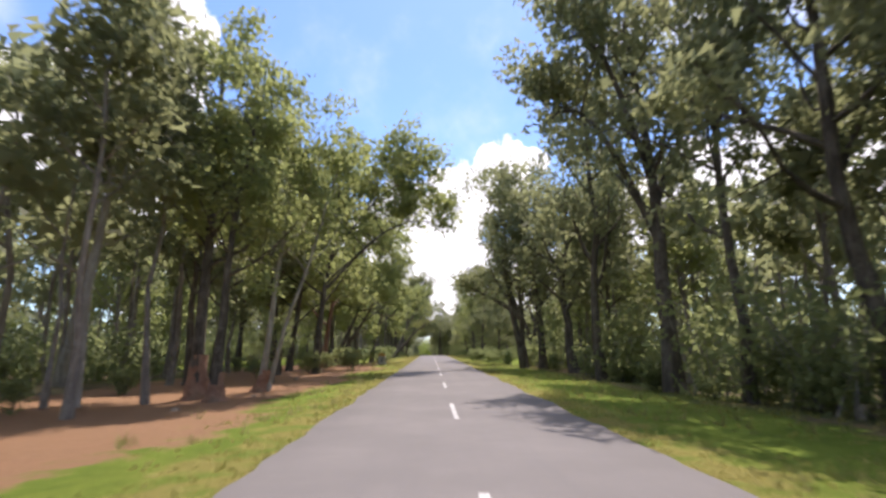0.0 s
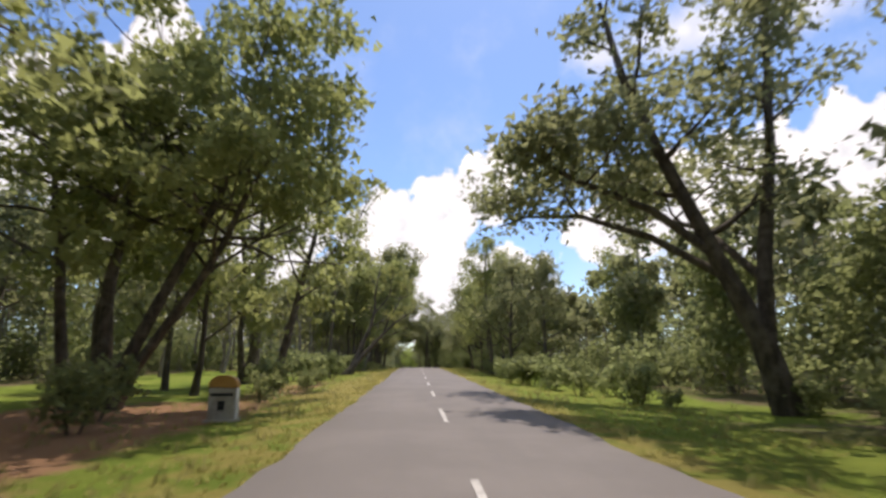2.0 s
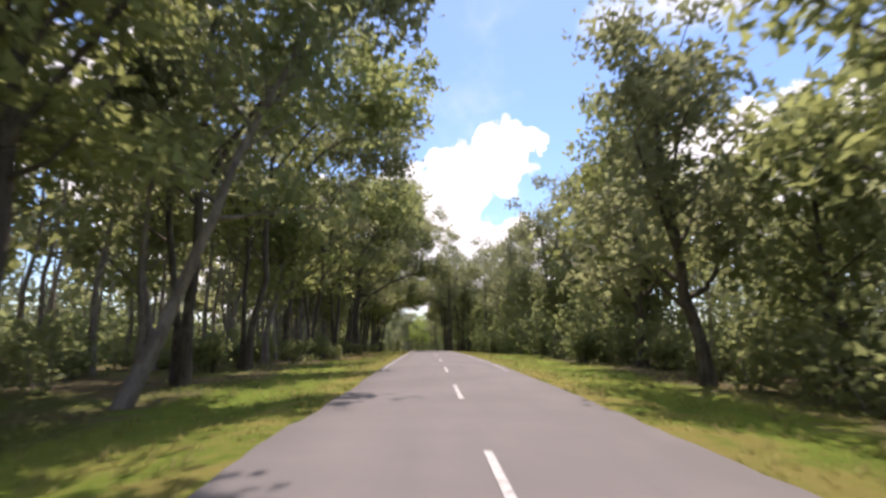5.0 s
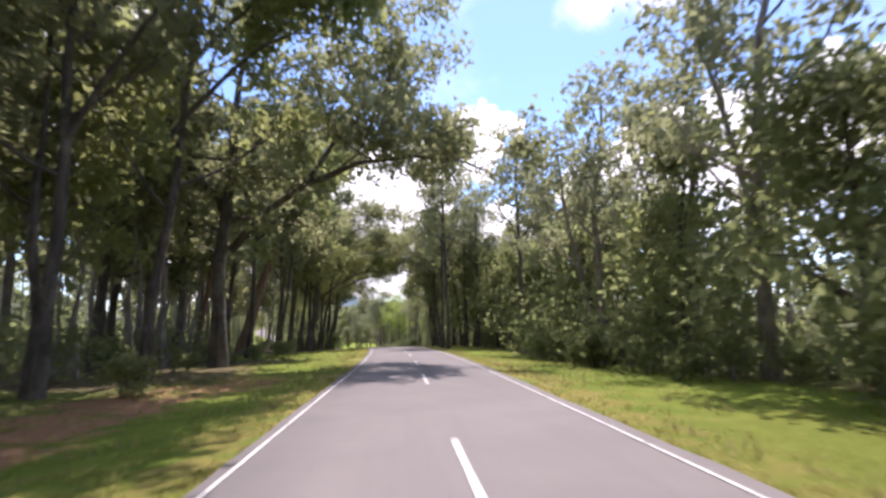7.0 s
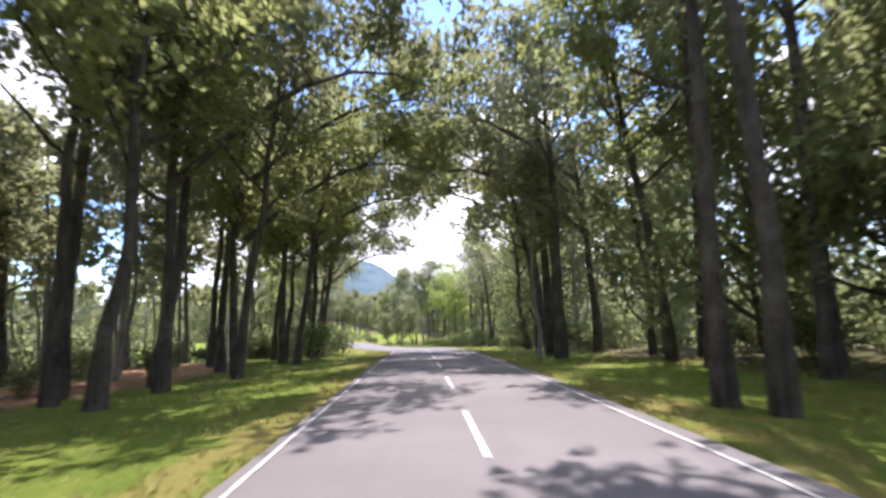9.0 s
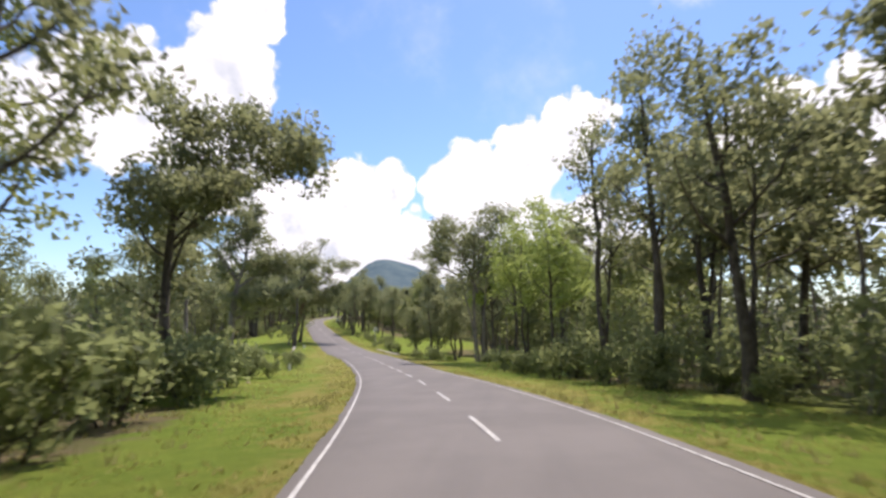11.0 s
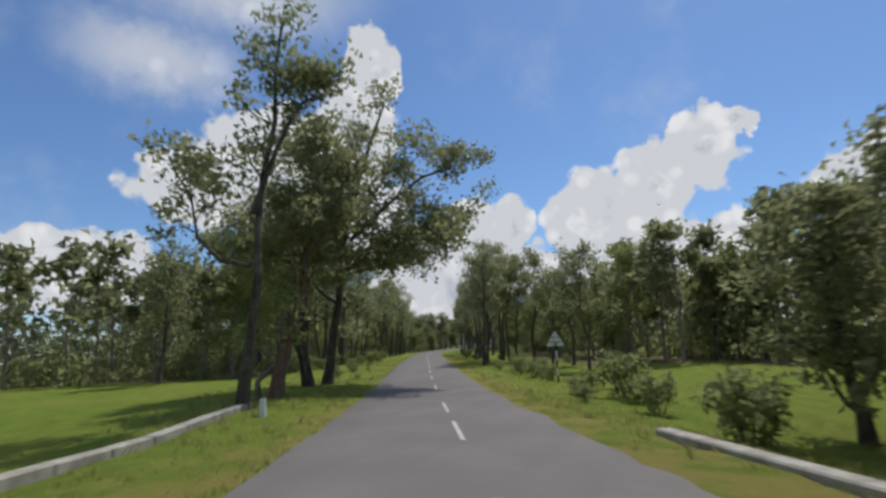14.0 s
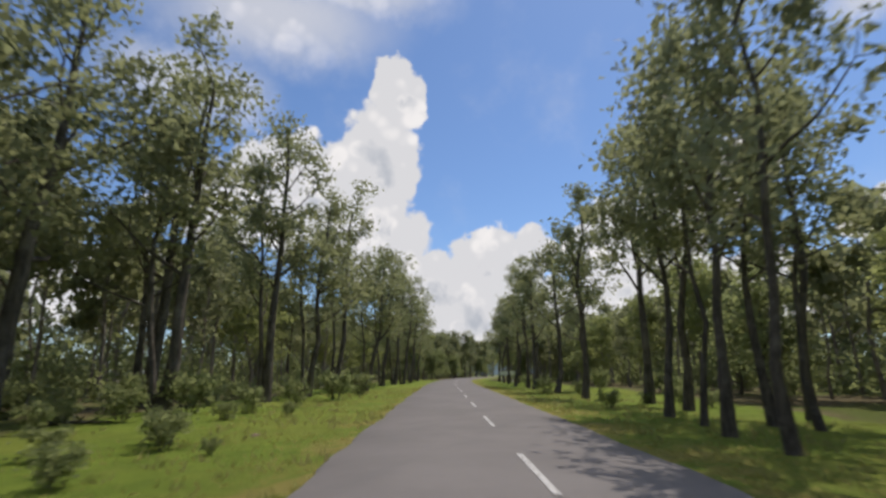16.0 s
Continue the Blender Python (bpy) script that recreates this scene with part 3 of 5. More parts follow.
# ---- the inside of the woods, and the woods behind ----
def inner_woods():
    """Countless stems, crowns and undergrowth deeper in the woods."""
    rng = np.random.default_rng(9)
    protos = [grow([upright(h, r, k, sway=0.5)], k, 4, 0.36, 3.9, 0.5, 210, 0.6, 1.3, twigs=0, sides=4, limb_sides=3) for k, h, r in ((71, 16, 0.19), (72, 14, 0.16), (73, 17, 0.2), (74, 13, 0.13), (75, 15, 0.15))]
    protos = [(np.array(v), np.array(f), np.array(c)) for v, f, c in protos]
    spots = []
    for s0, s1, u0, u1, dense, names, low, high in WOODS:
        near, way, deep = (u1, -1, u1 - u0) if u1 < 0 else (u0, 1, u1 - u0)
        for step in (6, 10, 15, 21, 28):
            if step > deep:
                continue
            for s in np.arange(s0, s1, 5.5 if step < 20 else 7.5):
                if rng.uniform() < dense * 0.9:
                    spots.append((s + rng.uniform(-2.5, 2.5), near + way * (step + rng.uniform(-2.2, 2.2)), rng.uniform(low, high), step < 12))
    for s in range(548, 690, 8):
        spots += [(s + rng.uniform(-3, 3), u + rng.uniform(-3, 3), rng.uniform(0.7, 1.0), False) for u in (-34, -24, -15, -9, 9, 15, 24, 34)]
    verts, faces, leaves, deep_leaves, total = [], [], [], [], 0
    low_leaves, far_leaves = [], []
    for i, (s, u, k, front) in enumerate(spots):
        x, y = on_line(s, u)
        z = ground_z(x, y)
        v, f, c = protos[i % len(protos)]
        a = rng.uniform(0, 6.28)
        turn = np.array([[math.cos(a), math.sin(a), 0], [-math.sin(a), math.cos(a), 0], [0, 0, 1]])
        verts.append(v @ turn * k + (x, y, z))
        (leaves if front else deep_leaves).append((c if front else c[::2]) @ turn * k + (x, y, z))
        faces.append(f + total)
        total += len(v)
    # undergrowth and saplings thicken the shade far inside
    for s0, s1, u0, u1, dense, *_ in WOODS:
        near, way = (u1, -1) if u1 < 0 else (u0, 1)
        for s in np.arange(s0, s1, 2.6):
            for step in (14, 20, 27, 33):
                if rng.uniform() < 0.8 * dense and step < u1 - u0 + 1:
                    x, y = on_line(s + rng.uniform(-1.5, 1.5), near + way * (step + rng.uniform(-2.5, 2.5)))
                    h, n = rng.uniform(1.2, 6.5) * (1 if step > 18 else 0.45), 34
                    low_leaves.append(np.array((x, y, ground_z(x, y))) + rng.normal(size=(n, 3)) * (1.0, 1.0, 0) + np.outer(rng.uniform(0.02, 1, n) * h, (0, 0, 1)))
    # the last curtain, all round
    for s in np.arange(-40, 700, 3.0):
        for u in (-140, -112, -62 if not 245 < s < 362 else -96, -54 if not 245 < s < 362 else -86, 52, 62, 90):
            x, y = on_line(s + rng.uniform(-2, 2), u + rng.normal() * (6 if abs(u) < 80 else 12))
            h, n = rng.uniform(8, 14), 38
            far_leaves.append(np.array((x, y, ground_z(x, y))) + rng.normal(size=(n, 3)) * (1.5, 1.5, 0) + np.outer(rng.uniform(0.02, 1, n) ** 1.15 * h, (0, 0, 1)))
    # a low thicket closes the far side of the lawn
    for s in np.arange(240, 366, 1.6):
        for u in (-60, -66, -73):
            x, y = on_line(s + rng.uniform(-2, 2), u + rng.uniform(-3, 3))
            n = 84
            far_leaves.append(np.array((x, y, ground_z(x, y))) + rng.normal(size=(n, 3)) * (1.3, 1.3, 0) + np.outer(rng.uniform(0.02, 1, n) ** 1.2 * rng.uniform(5, 11), (0, 0, 1)))
    wood = tagged(new("inner_woods", mesh_of("inner_stems", np.concatenate(verts), np.concatenate(faces).tolist(), BARK_GREY)), "dense shaded inside of the woods", "woods", kind="stuff")
    part("foliage", leaf_mesh("inner_leaves", np.concatenate(leaves), 0.95, LEAF_DULL, rng, 0.5), wood)
    part("deep_foliage", leaf_mesh("inner_deep_leaves", np.concatenate(deep_leaves), 1.3, LEAF_DULL, rng, 0.5), wood)
    part("undergrowth", leaf_mesh("inner_undergrowth", np.concatenate(low_leaves), 0.9, LEAF_BUSH, rng, 0.5), wood)
    # far leaves take the copy with shade in its colour
    part("far_foliage", leaf_mesh("inner_far_leaves", np.concatenate(far_leaves), 1.45, LEAF_SHADED, rng, 0.5), wood)


inner_woods()

# thickets of saplings and shrubs under the woods' edges: s from, s to, u from, u to, how many, least and greatest height
THICKETS = (
    (-5, 56, 8.8, 14, 62, 1.5, 5.0), (98, 146, 8.2, 13, 60, 1.5, 5.0), (146, 192, 8.0, 14, 62, 1.5, 5.0), (192, 240, 11, 18, 50, 1.5, 5.0), (240, 272, 9.8, 15, 34, 1.5, 4.5), (60, 97, 14, 18, 34, 1.5, 4.0),
    (112, 190, -19, -12.5, 60, 0.8, 2.8), (0, 55, -28, -18, 50, 1.0, 4.0), (192, 236, -32, -19, 46, 0.8, 3.5), (236, 262, -15, -9.5, 30, 1.5, 4.0), (352, 430, -24, -14, 40, 0.8, 2.5), (300, 352, 28, 34, 40, 2.0, 5.0), (54, 116, -33, -27, 40, 3.0, 7.0), (250, 272, 17, 34, 30, 1.5, 5.0), (264, 284, -19, -10.5, 26, 1.2, 3.0), (270, 290, 9, 13, 14, 0.5, 1.3), (56, 130, -42, -31, 56, 6.0, 12.0), (262, 360, -64, -54, 60, 5.0, 10.0), (352, 420, -34, -20, 40, 2.0, 6.0), (350, 420, 18, 32, 40, 1.5, 5.0),
)


def make_thickets():
    """Saplings and shrubs grown into one another."""
    rng = np.random.default_rng(31)
    verts, faces, centres = [], [], []
    for s0, s1, u0, u1, count, low, high in THICKETS:
        for _ in range(count):
            x, y = on_line(rng.uniform(s0, s1), rng.uniform(u0, u1))
            z, h, n = ground_z(x, y), rng.uniform(low, high), 5
            wide = 0.45 + 0.22 * h
            for _ in range(n):
                top = (x + rng.normal() * wide * 0.6, y + rng.normal() * wide * 0.6, z + h * rng.uniform(0.55, 1.0))
                foot = (x + rng.normal() * 0.2, y + rng.normal() * 0.2, z - 0.1)
                tube(verts, faces, [foot, tuple(0.5 * (a + b) + rng.normal() * 0.08 for a, b in zip(foot, top)), top], [0.03, 0.02, 0.008], 3)
                m = int(7 + 5 * h)
                along = rng.uniform(0.12, 1.05, m)[:, None]
                centres.append(np.array(foot) * (1 - along) + np.array(top) * along + rng.normal(size=(m, 3)) * (0.16 * wide + 0.16, 0.16 * wide + 0.16, 0.2))
    ob = tagged(new("thicket", mesh_of("thicket_stems", verts, faces, BARK_GREY)), "tangled green shrubs and saplings under the trees", "shrubs", kind="stuff")
    part("foliage", leaf_mesh("thicket_leaves", np.concatenate(centres), 0.40, LEAF_BUSH, rng, 0.5), ob)


make_thickets()

# ---- single trees along the road ----
def hero(label, s, u, stems, wood=BARK_DARK, green=LEAF_DULL, seed=1, size=0.34, group="roadside trees", spin=0, scale=1.0, **how):
    tall = 1.0 if s < 34 and u < 0 else 1.2 if s < 52 or 112 < s < 240 or 329 < s < 340 and u < 0 or s > 350 and u < 0 else 1.0  # scaled by stretch so that crown tops fit the camera's view
    return Kind(label, wood, green, grow(stems, seed, leaf=size, **how), size, group=group, seed=seed).plant(s, u, tall * scale, spin)


def straight(h, r, seed, lean=(0, 0), base=(0, 0), top=0.82, sway=0.3):
    return upright(h, r, seed, lean, sway, 8, top, base)


def arm(z, out, up, r, lean=0.0, y=0.0, droop=0.6):
    """A great limb that leaves its stem at height z and reaches out over the verge."""
    return [(lean * z + out * f, y * f, z + up * math.sin(f * 1.9) - droop * f ** 3, max(r * (1 - 0.85 * f), 0.02)) for f in (0, 0.15, 0.32, 0.5, 0.68, 0.85, 1.0)]


def mud_crust(tree, r, h, lean, seed, material):
    """Red mud that ants have built up round a trunk's foot."""
    rng = np.random.default_rng(seed)
    verts, faces = [], []
    rows = [(f * h - 0.3, r * (1.12 + 1.9 * (1 - f) ** 2.2) * rng.uniform(0.9, 1.12)) for f in np.linspace(0, 1, 9)]
    tube(verts, faces, [(lean[0] * z + rng.normal() * 0.02, lean[1] * z, z) for z, _ in rows], [q for _, q in rows], 11)
    verts = [(x * (1 + 0.16 * noise.noise((x * 3, y * 3, z * 2 + seed))), y * (1 + 0.16 * noise.noise((x * 3, y * 3, z * 2 - seed))), z) for x, y, z in verts]
    part("mud_crust", mesh_of("mud_crust", verts, faces, material, True), tree, "crust of red earth round the foot")


RED_MUD = stone("red_mud", (0.22, 0.115, 0.075), (0.36, 0.21, 0.14))
# red bank
hero("leaning pale-barked tree on the bare red bank", 27.5, -19, [straight(17, 0.30, 3, (0.06, 0))], BARK_PALE, LEAF_DULL, 301, limbs=14, start=0.4, reach=4.5, leaves=2200)
tree = hero("dark tree with red earth about its foot", 22, -9.9, [straight(16, 0.26, 5, (0.0, 0), sway=0.15)], BARK_DARK, LEAF_FRESH, 302, limbs=14, start=0.34, reach=4.5, leaves=2600)
mud_crust(tree, 0.27, 1.9, (0, 0), 1, RED_MUD)
tree = hero("dark tree leaning over the red bank", 20.8, -8.7, [straight(15.5, 0.20, 8, (0.07, 0), sway=0.15)], BARK_DARK, LEAF_FRESH, 321, limbs=12, start=0.36, reach=4.2, leaves=2200)
mud_crust(tree, 0.21, 1.5, (0.07, 0), 2, RED_MUD)
tree = hero("slender pale tree rising from a mound of red earth", 24.8, -8.3, [straight(16, 0.15, 7, (0.09, 0.0), sway=0.3), straight(14, 0.11, 9, (0.22, 0.02), (0.3, 0), sway=0.2)], BARK_PALE, LEAF_FRESH, 303, limbs=11, start=0.42, reach=4.4, leaves=3000)
mud_crust(tree, 0.2, 1.35, (0.28, 0), 3, RED_MUD)
hero("slender pale tree behind the red bank", 18.5, -12.5, [straight(15.5, 0.2, 9, (0.05, 0.0))], BARK_PALE, LEAF_DULL, 304, limbs=12, start=0.5, reach=4, leaves=1850)
hero("young leafy tree on the red bank", 30.2, -9.2, [straight(3.6, 0.06, 41, (0.12, 0), sway=0.3)], BARK_DARK, LEAF_BUSH, 331, limbs=9, start=0.35, reach=1.3, leaves=520, tuft=0.45, size=0.22)
hero("leafy tree standing behind the verge", 39, -8.8, [straight(16, 0.2, 10, (0.08, 0)), arm(5.6, 7.2, 5.0, 0.10, 0.08), arm(7.5, 6, 5.5, 0.09, 0.08, -0.8)], BARK_DARK, LEAF_FRESH, 305, limbs=13, start=0.3, reach=4.6, leaves=5600, size=0.4)
hero("tree with reddish bark and hanging leaves", 50, -10.5, [straight(15, 0.2, 12, (0.04, 0)), arm(5.4, 4.6, 4.4, 0.10, 0.04)], BARK_RED, LEAF_FRESH, 306, limbs=14, start=0.24, reach=4.4, leaves=3600)
for s, u, k in ((46, -14, 556), (53, -15.5, 557), (34, -14, 559), (49, -18, 558), (57, -17.5, 563), (42, -11.5, 564)):
    hero("tall leafy tree behind the red bank", s, u, [straight(16, 0.2, k, (0.05, 0))], BARK_DARK, LEAF_DULL if k % 2 else LEAF_FRESH, k, limbs=15, start=0.22, reach=4.6, leaves=2800, size=0.42)
# broad trees opposite one another
hero("broad old tree with several dark stems and dense crown", 63.5, -12, [straight(16, 0.26, 13, (0.30, 0.02)), straight(17, 0.28, 14, (0.05, 0.05), (-0.5, 0.2)), straight(15, 0.24, 15, (-0.16, 0.0), (-1.0, -0.2)), straight(12.5, 0.22, 16, (0.46, -0.05), (0.4, -0.3))],
     BARK_DARK, LEAF_FRESH, 307, limbs=14, start=0.42, reach=6.4, top_reach=0.7, size=0.44, leaves=12000, rise=0.05, slant=0.1)
hero("forked dark tree with an open crown", 60.5, 11.7, [
    [(0, 0, -0.2, 0.40), (-0.5, 0, 2.0, 0.27), (-1.4, 0, 4.2, 0.21), (-2.5, 0.2, 7.2, 0.16), (-3.3, 0.4, 9.8, 0.11), (-3.8, 0.4, 12.3, 0.06)],
    [(-0.4, 0, 1.8, 0.22), (-0.2, 0, 4.2, 0.18), (0.6, 0.4, 7.4, 0.14), (1.0, 0.6, 10.5, 0.10), (1.2, 0.6, 13, 0.05)],
    [(-1.4, 0, 4.2, 0.14), (-2.8, 0.3, 5.6, 0.11), (-4.6, 0.5, 6.5, 0.08), (-6.0, 0.5, 7.3, 0.04)],
    [(-1.0, 0, 3.5, 0.13), (-2.2, 1.8, 5.2, 0.11), (-3.6, 3.6, 6.4, 0.08), (-5.0, 5.4, 6.9, 0.05), (-5.8, 6.6, 6.8, 0.03)],
    [(-0.3, 0, 3.6, 0.13), (-0.4, 2.2, 5.6, 0.10), (-0.8, 4.6, 6.7, 0.07), (-1.0, 7.0, 7.0, 0.04)]],
     BARK_DARK, LEAF_DULL, 308, scale=1.4, limbs=8, start=0.4, reach=3.0, leaves=5600, slant=0.3)
# right-hand row of the first wood
for s, u, r, k in ((45, 7.3, 0.26, 321), (43, 8.4, 0.25, 322), (48.5, 8.0, 0.22, 323), (37, 9.4, 0.28, 324), (30, 9.0, 0.22, 325), (17.5, 9.8, 0.16, 326), (8, 10.5, 0.3, 327)):
    hero("dark-barked tree at the wood's edge", s, u, [straight(13.5 + k % 3, r, k, (-0.12 if k in (321, 323, 328) else -0.03, 0))], BARK_DARK, LEAF_DULL, k, limbs=14, start=0.3, reach=4.6, leaves=2450)
hero("big dark tree with a broad crown over the verge", 22, 9.4, [straight(16, 0.3, 328, (-0.04, 0)), arm(5.0, -3.8, 5.0, 0.16, -0.04, 0.5), arm(7.0, -3.4, 5.0, 0.14, -0.04, -1.5), arm(6.0, 4.6, 5.0, 0.14, -0.04, 1.0)], BARK_DARK, LEAF_DULL, 328, limbs=10, start=0.4, reach=3.6, leaves=5200)
hero("dark-barked tree at the wood's edge", 13.5, 11.2, [straight(15, 0.24, 329, (-0.06, 0))], BARK_DARK, LEAF_DULL, 329, limbs=15, start=0.35, reach=4.6, leaves=3200)
# clearing
for s, u, h, k in ((71, -11.8, 13, 581), (74.5, -14.8, 14, 582), (68, -15.5, 14, 583), (78, -18.5, 13, 584)):
    hero("leafy tree between the old trees", s, u, [straight(h, 0.17, k, (0.04, 0))], BARK_DARK, LEAF_FRESH if k % 2 else LEAF_DULL, k, size=0.4, limbs=14, start=0.22, reach=4.2, leaves=2400)
hero("old tree with a thick dark trunk", 81, -12.2, [straight(17, 0.42, 17, (0.05, 0.02)), straight(14, 0.25, 18, (-0.1, 0), (-0.4, 0.3))], BARK_DARK, LEAF_FRESH, 309, limbs=9, start=0.4, reach=4.6, leaves=2900)
hero("tree leaning over the dry verge", 75.5, -9.0, [straight(17, 0.28, 19, (0.13, 0.05))], BARK_DARK, LEAF_FRESH, 310, limbs=13, start=0.38, reach=4.6, leaves=2600)
hero("tall slender forked tree with few leaves", 94.0, -8.8, [
    [(0, 0, -0.2, 0.192), (0.1, 0, 4, 0.136), (0.3, 0, 8, 0.112), (0.5, 0.1, 9.5, 0.096), (1.4, 0.3, 12, 0.072), (2.4, 0.3, 15, 0.048), (3.2, 0.2, 16.5, 0.024)],
    [(0.3, 0, 7.6, 0.056), (-0.7, 0, 8.3, 0.040), (-1.3, 0.1, 9.4, 0.024)],
    [(0.5, 0.1, 9.3, 0.080), (-0.2, 0.2, 11, 0.060), (-0.5, 0.2, 13.5, 0.044), (-0.9, 0, 15.8, 0.024)]],
     BARK_DARK, LEAF_GREY, 311, scale=1.08, limbs=8, start=0.55, reach=2.4, leaves=900, slant=0.5)
for s, u, k in ((104, -22, 331), (109, -15, 332), (112, -25, 334), (101, -27, 335), (94, -24, 336)):
    hero("half-bare tree with grey twisting branches", s, u, [straight(14.5, 0.2, k, (0.06, 0), sway=0.7)], BARK_GREY, LEAF_DRY, k, limbs=12, start=0.3, reach=4.2, leaves=700, rise=0.2)
hero("old leaning tree with bare forked limbs", 99.2, -7.3, [
    [(-0.6, 0, -0.3, 0.684), (0.2, 0, 0.9, 0.334), (1.1, 0.1, 2.1, 0.251), (2.1, 0.3, 3.3, 0.205), (3.0, 0.4, 4.5, 0.167), (4.3, 0.5, 5.9, 0.114), (5.6, 0.5, 6.9, 0.068), (6.3, 0.5, 7.1, 0.038), (6.5, 0.6, 8.2, 0.015)],
    [(-0.1, 0.1, 0.4, 0.399), (0.5, 0.3, 2.0, 0.258), (1.1, 0.4, 3.7, 0.213), (1.7, 0.5, 5.3, 0.175), (2.2, 0.5, 7.2, 0.137), (2.2, 0.5, 9.3, 0.099), (2.6, 0.5, 11.8, 0.046), (2.9, 0.5, 13.2, 0.015)],
    [(2.2, 0.5, 7.1, 0.099), (3.1, 0.6, 8.2, 0.076), (3.8, 0.6, 9.2, 0.061), (3.9, 0.6, 10.6, 0.038), (4.2, 0.6, 12.4, 0.015)],
    [(3.2, 0.4, 4.8, 0.114), (3.8, 0.5, 6.6, 0.091), (4.5, 0.6, 7.8, 0.068), (4.9, 0.6, 8.8, 0.053), (6.1, 0.7, 9.4, 0.030), (6.3, 0.7, 10.8, 0.015)],
    [(1.8, 0.5, 5.5, 0.091), (2.9, 0.3, 6.0, 0.068), (3.8, 0.2, 6.4, 0.053), (4.1, 0.1, 6.2, 0.030)]],
     BARK_DARK, LEAF_DRY, 312, limbs=7, start=0.55, reach=1.9, leaves=330, tuft=0.5, twigs=2, sides=10)
hero("leaning grey tree at the wood's edge", 121, -8.3, [straight(11, 0.16, 21, (0.33, 0.1))], BARK_GREY, LEAF_BUSH, 313, limbs=11, start=0.4, reach=3, leaves=1050)
# wood beyond the clearing
for s, u, r, h, k in ((94.5, 8.5, 0.2, 12.5, 341), (99.5, 7.4, 0.16, 14.5, 342), (103, 9.2, 0.2, 12, 343), (108, 8.5, 0.22, 14.5, 344), (91, 11, 0.18, 12.5, 345), (115, 8.2, 0.18, 11, 346), (124, 8.0, 0.18, 10, 347), (133, 9.6, 0.2, 10.5, 348), (141, 11.8, 0.2, 11, 349)):
    hero("leafy tree at the wood's edge", s, u, [straight(h, r, k, (-0.04, 0))], BARK_DARK, LEAF_DULL if k % 2 else LEAF_FRESH, k, limbs=16, start=0.2, reach=4.0, leaves=2450)
for s, u, r, h, k in ((118, -9.5, 0.19, 15, 351), (127, -9.4, 0.18, 16, 352), (136, -10.2, 0.17, 16.5, 353), (146, -10.6, 0.16, 16.5, 354), (155, -10.8, 0.17, 17, 355), (166, -10.6, 0.18, 15.5, 356)):
    hero("tall leafy tree standing close to the verge", s, u, [straight(h, r, k, (0.05, 0)), straight(h * 0.85, r * 0.7, k + 50, (-0.04, 0.04), (-0.3, 0.2)), arm(h * 0.36, 5.6, 4.6, r * 0.5, 0.05, -0.8), arm(h * 0.5, 6.0, 4.8, r * 0.45, 0.05, 1.2)], BARK_DARK, LEAF_FRESH if k % 2 else LEAF_DULL, k, size=0.42, limbs=9, start=0.34, reach=4.2, leaves=4400)
for s, u, h, k in ((152, 10.2, 15, 361), (158, 12.5, 16, 362), (165, 9.8, 15, 363), (172, 11.5, 15.5, 364), (178, 10, 14, 365), (186, 11.5, 15, 366)):
    hero("airy tree with grey-green leaves", s, u, [straight(h, 0.19, k, (0.05, 0), sway=0.6), straight(h * 0.85, 0.13, k + 50, (-0.1, 0.05))], BARK_GREY, LEAF_GREY, k, limbs=8, start=0.35, reach=3.8, leaves=1450, tuft=0.7)
for s, u, h, k in ((151, 10.5, 7, 371), (162, 10.2, 7.5, 372), (170, 10.0, 8, 373), (182, 10.8, 7.5, 374), (194, 12, 8, 375)):
    hero("low leafy tree beside the verge", s, u, [straight(h, 0.14, k)], BARK_DARK, LEAF_BUSH, k, limbs=16, start=0.08, reach=3.2, leaves=1850)
hero("thick-trunked tree whose crown hangs over the road", 178.2, -9.6, [
    straight(17, 0.32, 22, (0.03, 0.02)),
    [(0.3, 0, 4.6, 0.19), (1.6, -0.3, 6.0, 0.15), (3.4, -0.8, 7.1, 0.12), (5.6, -1.3, 7.9, 0.09), (8.0, -1.8, 8.1, 0.065), (10.0, -2.2, 7.8, 0.045), (11.6, -2.4, 7.1, 0.025)],
    [(0.2, 0, 6.0, 0.22), (-1.4, -0.6, 8.0, 0.17), (-3.4, -1.2, 9.6, 0.11), (-5.2, -1.6, 10.8, 0.05)],
    [(3.4, -0.8, 7.1, 0.11), (4.8, -0.6, 9.2, 0.085), (6.6, -0.8, 10.8, 0.06), (8.2, -1.0, 11.6, 0.035)]], BARK_DARK, LEAF_DULL, 314, limbs=13, start=0.3, reach=4.4, top_reach=0.75, leaves=12000, slant=0.05, rise=0.04)
for s, u, k in ((170, -9.6, 357), (188, -12.4, 359), (193, -11.8, 360)):
    hero("leafy tree reaching over the verge", s, u, [straight(14, 0.18, k, (0.05, 0)), arm(6.8, 5.6, 3.6, 0.09, 0.05), arm(8.4, 5.4, 4.0, 0.09, 0.05, 1.0)], BARK_DARK, LEAF_FRESH if k % 2 else LEAF_DULL, k, size=0.42, limbs=8, start=0.38, reach=4.2, leaves=3600)
for s, u, k in ((178, -15.5, 551), (186, -18.5, 553), (199, -17.5, 555)):
    hero("tall leafy tree inside the wood", s, u, [straight(16, 0.24, k, (0.06, 0))], BARK_DARK, LEAF_DULL if k % 2 else LEAF_FRESH, k, limbs=15, start=0.36, reach=4.6, leaves=2800, size=0.42)
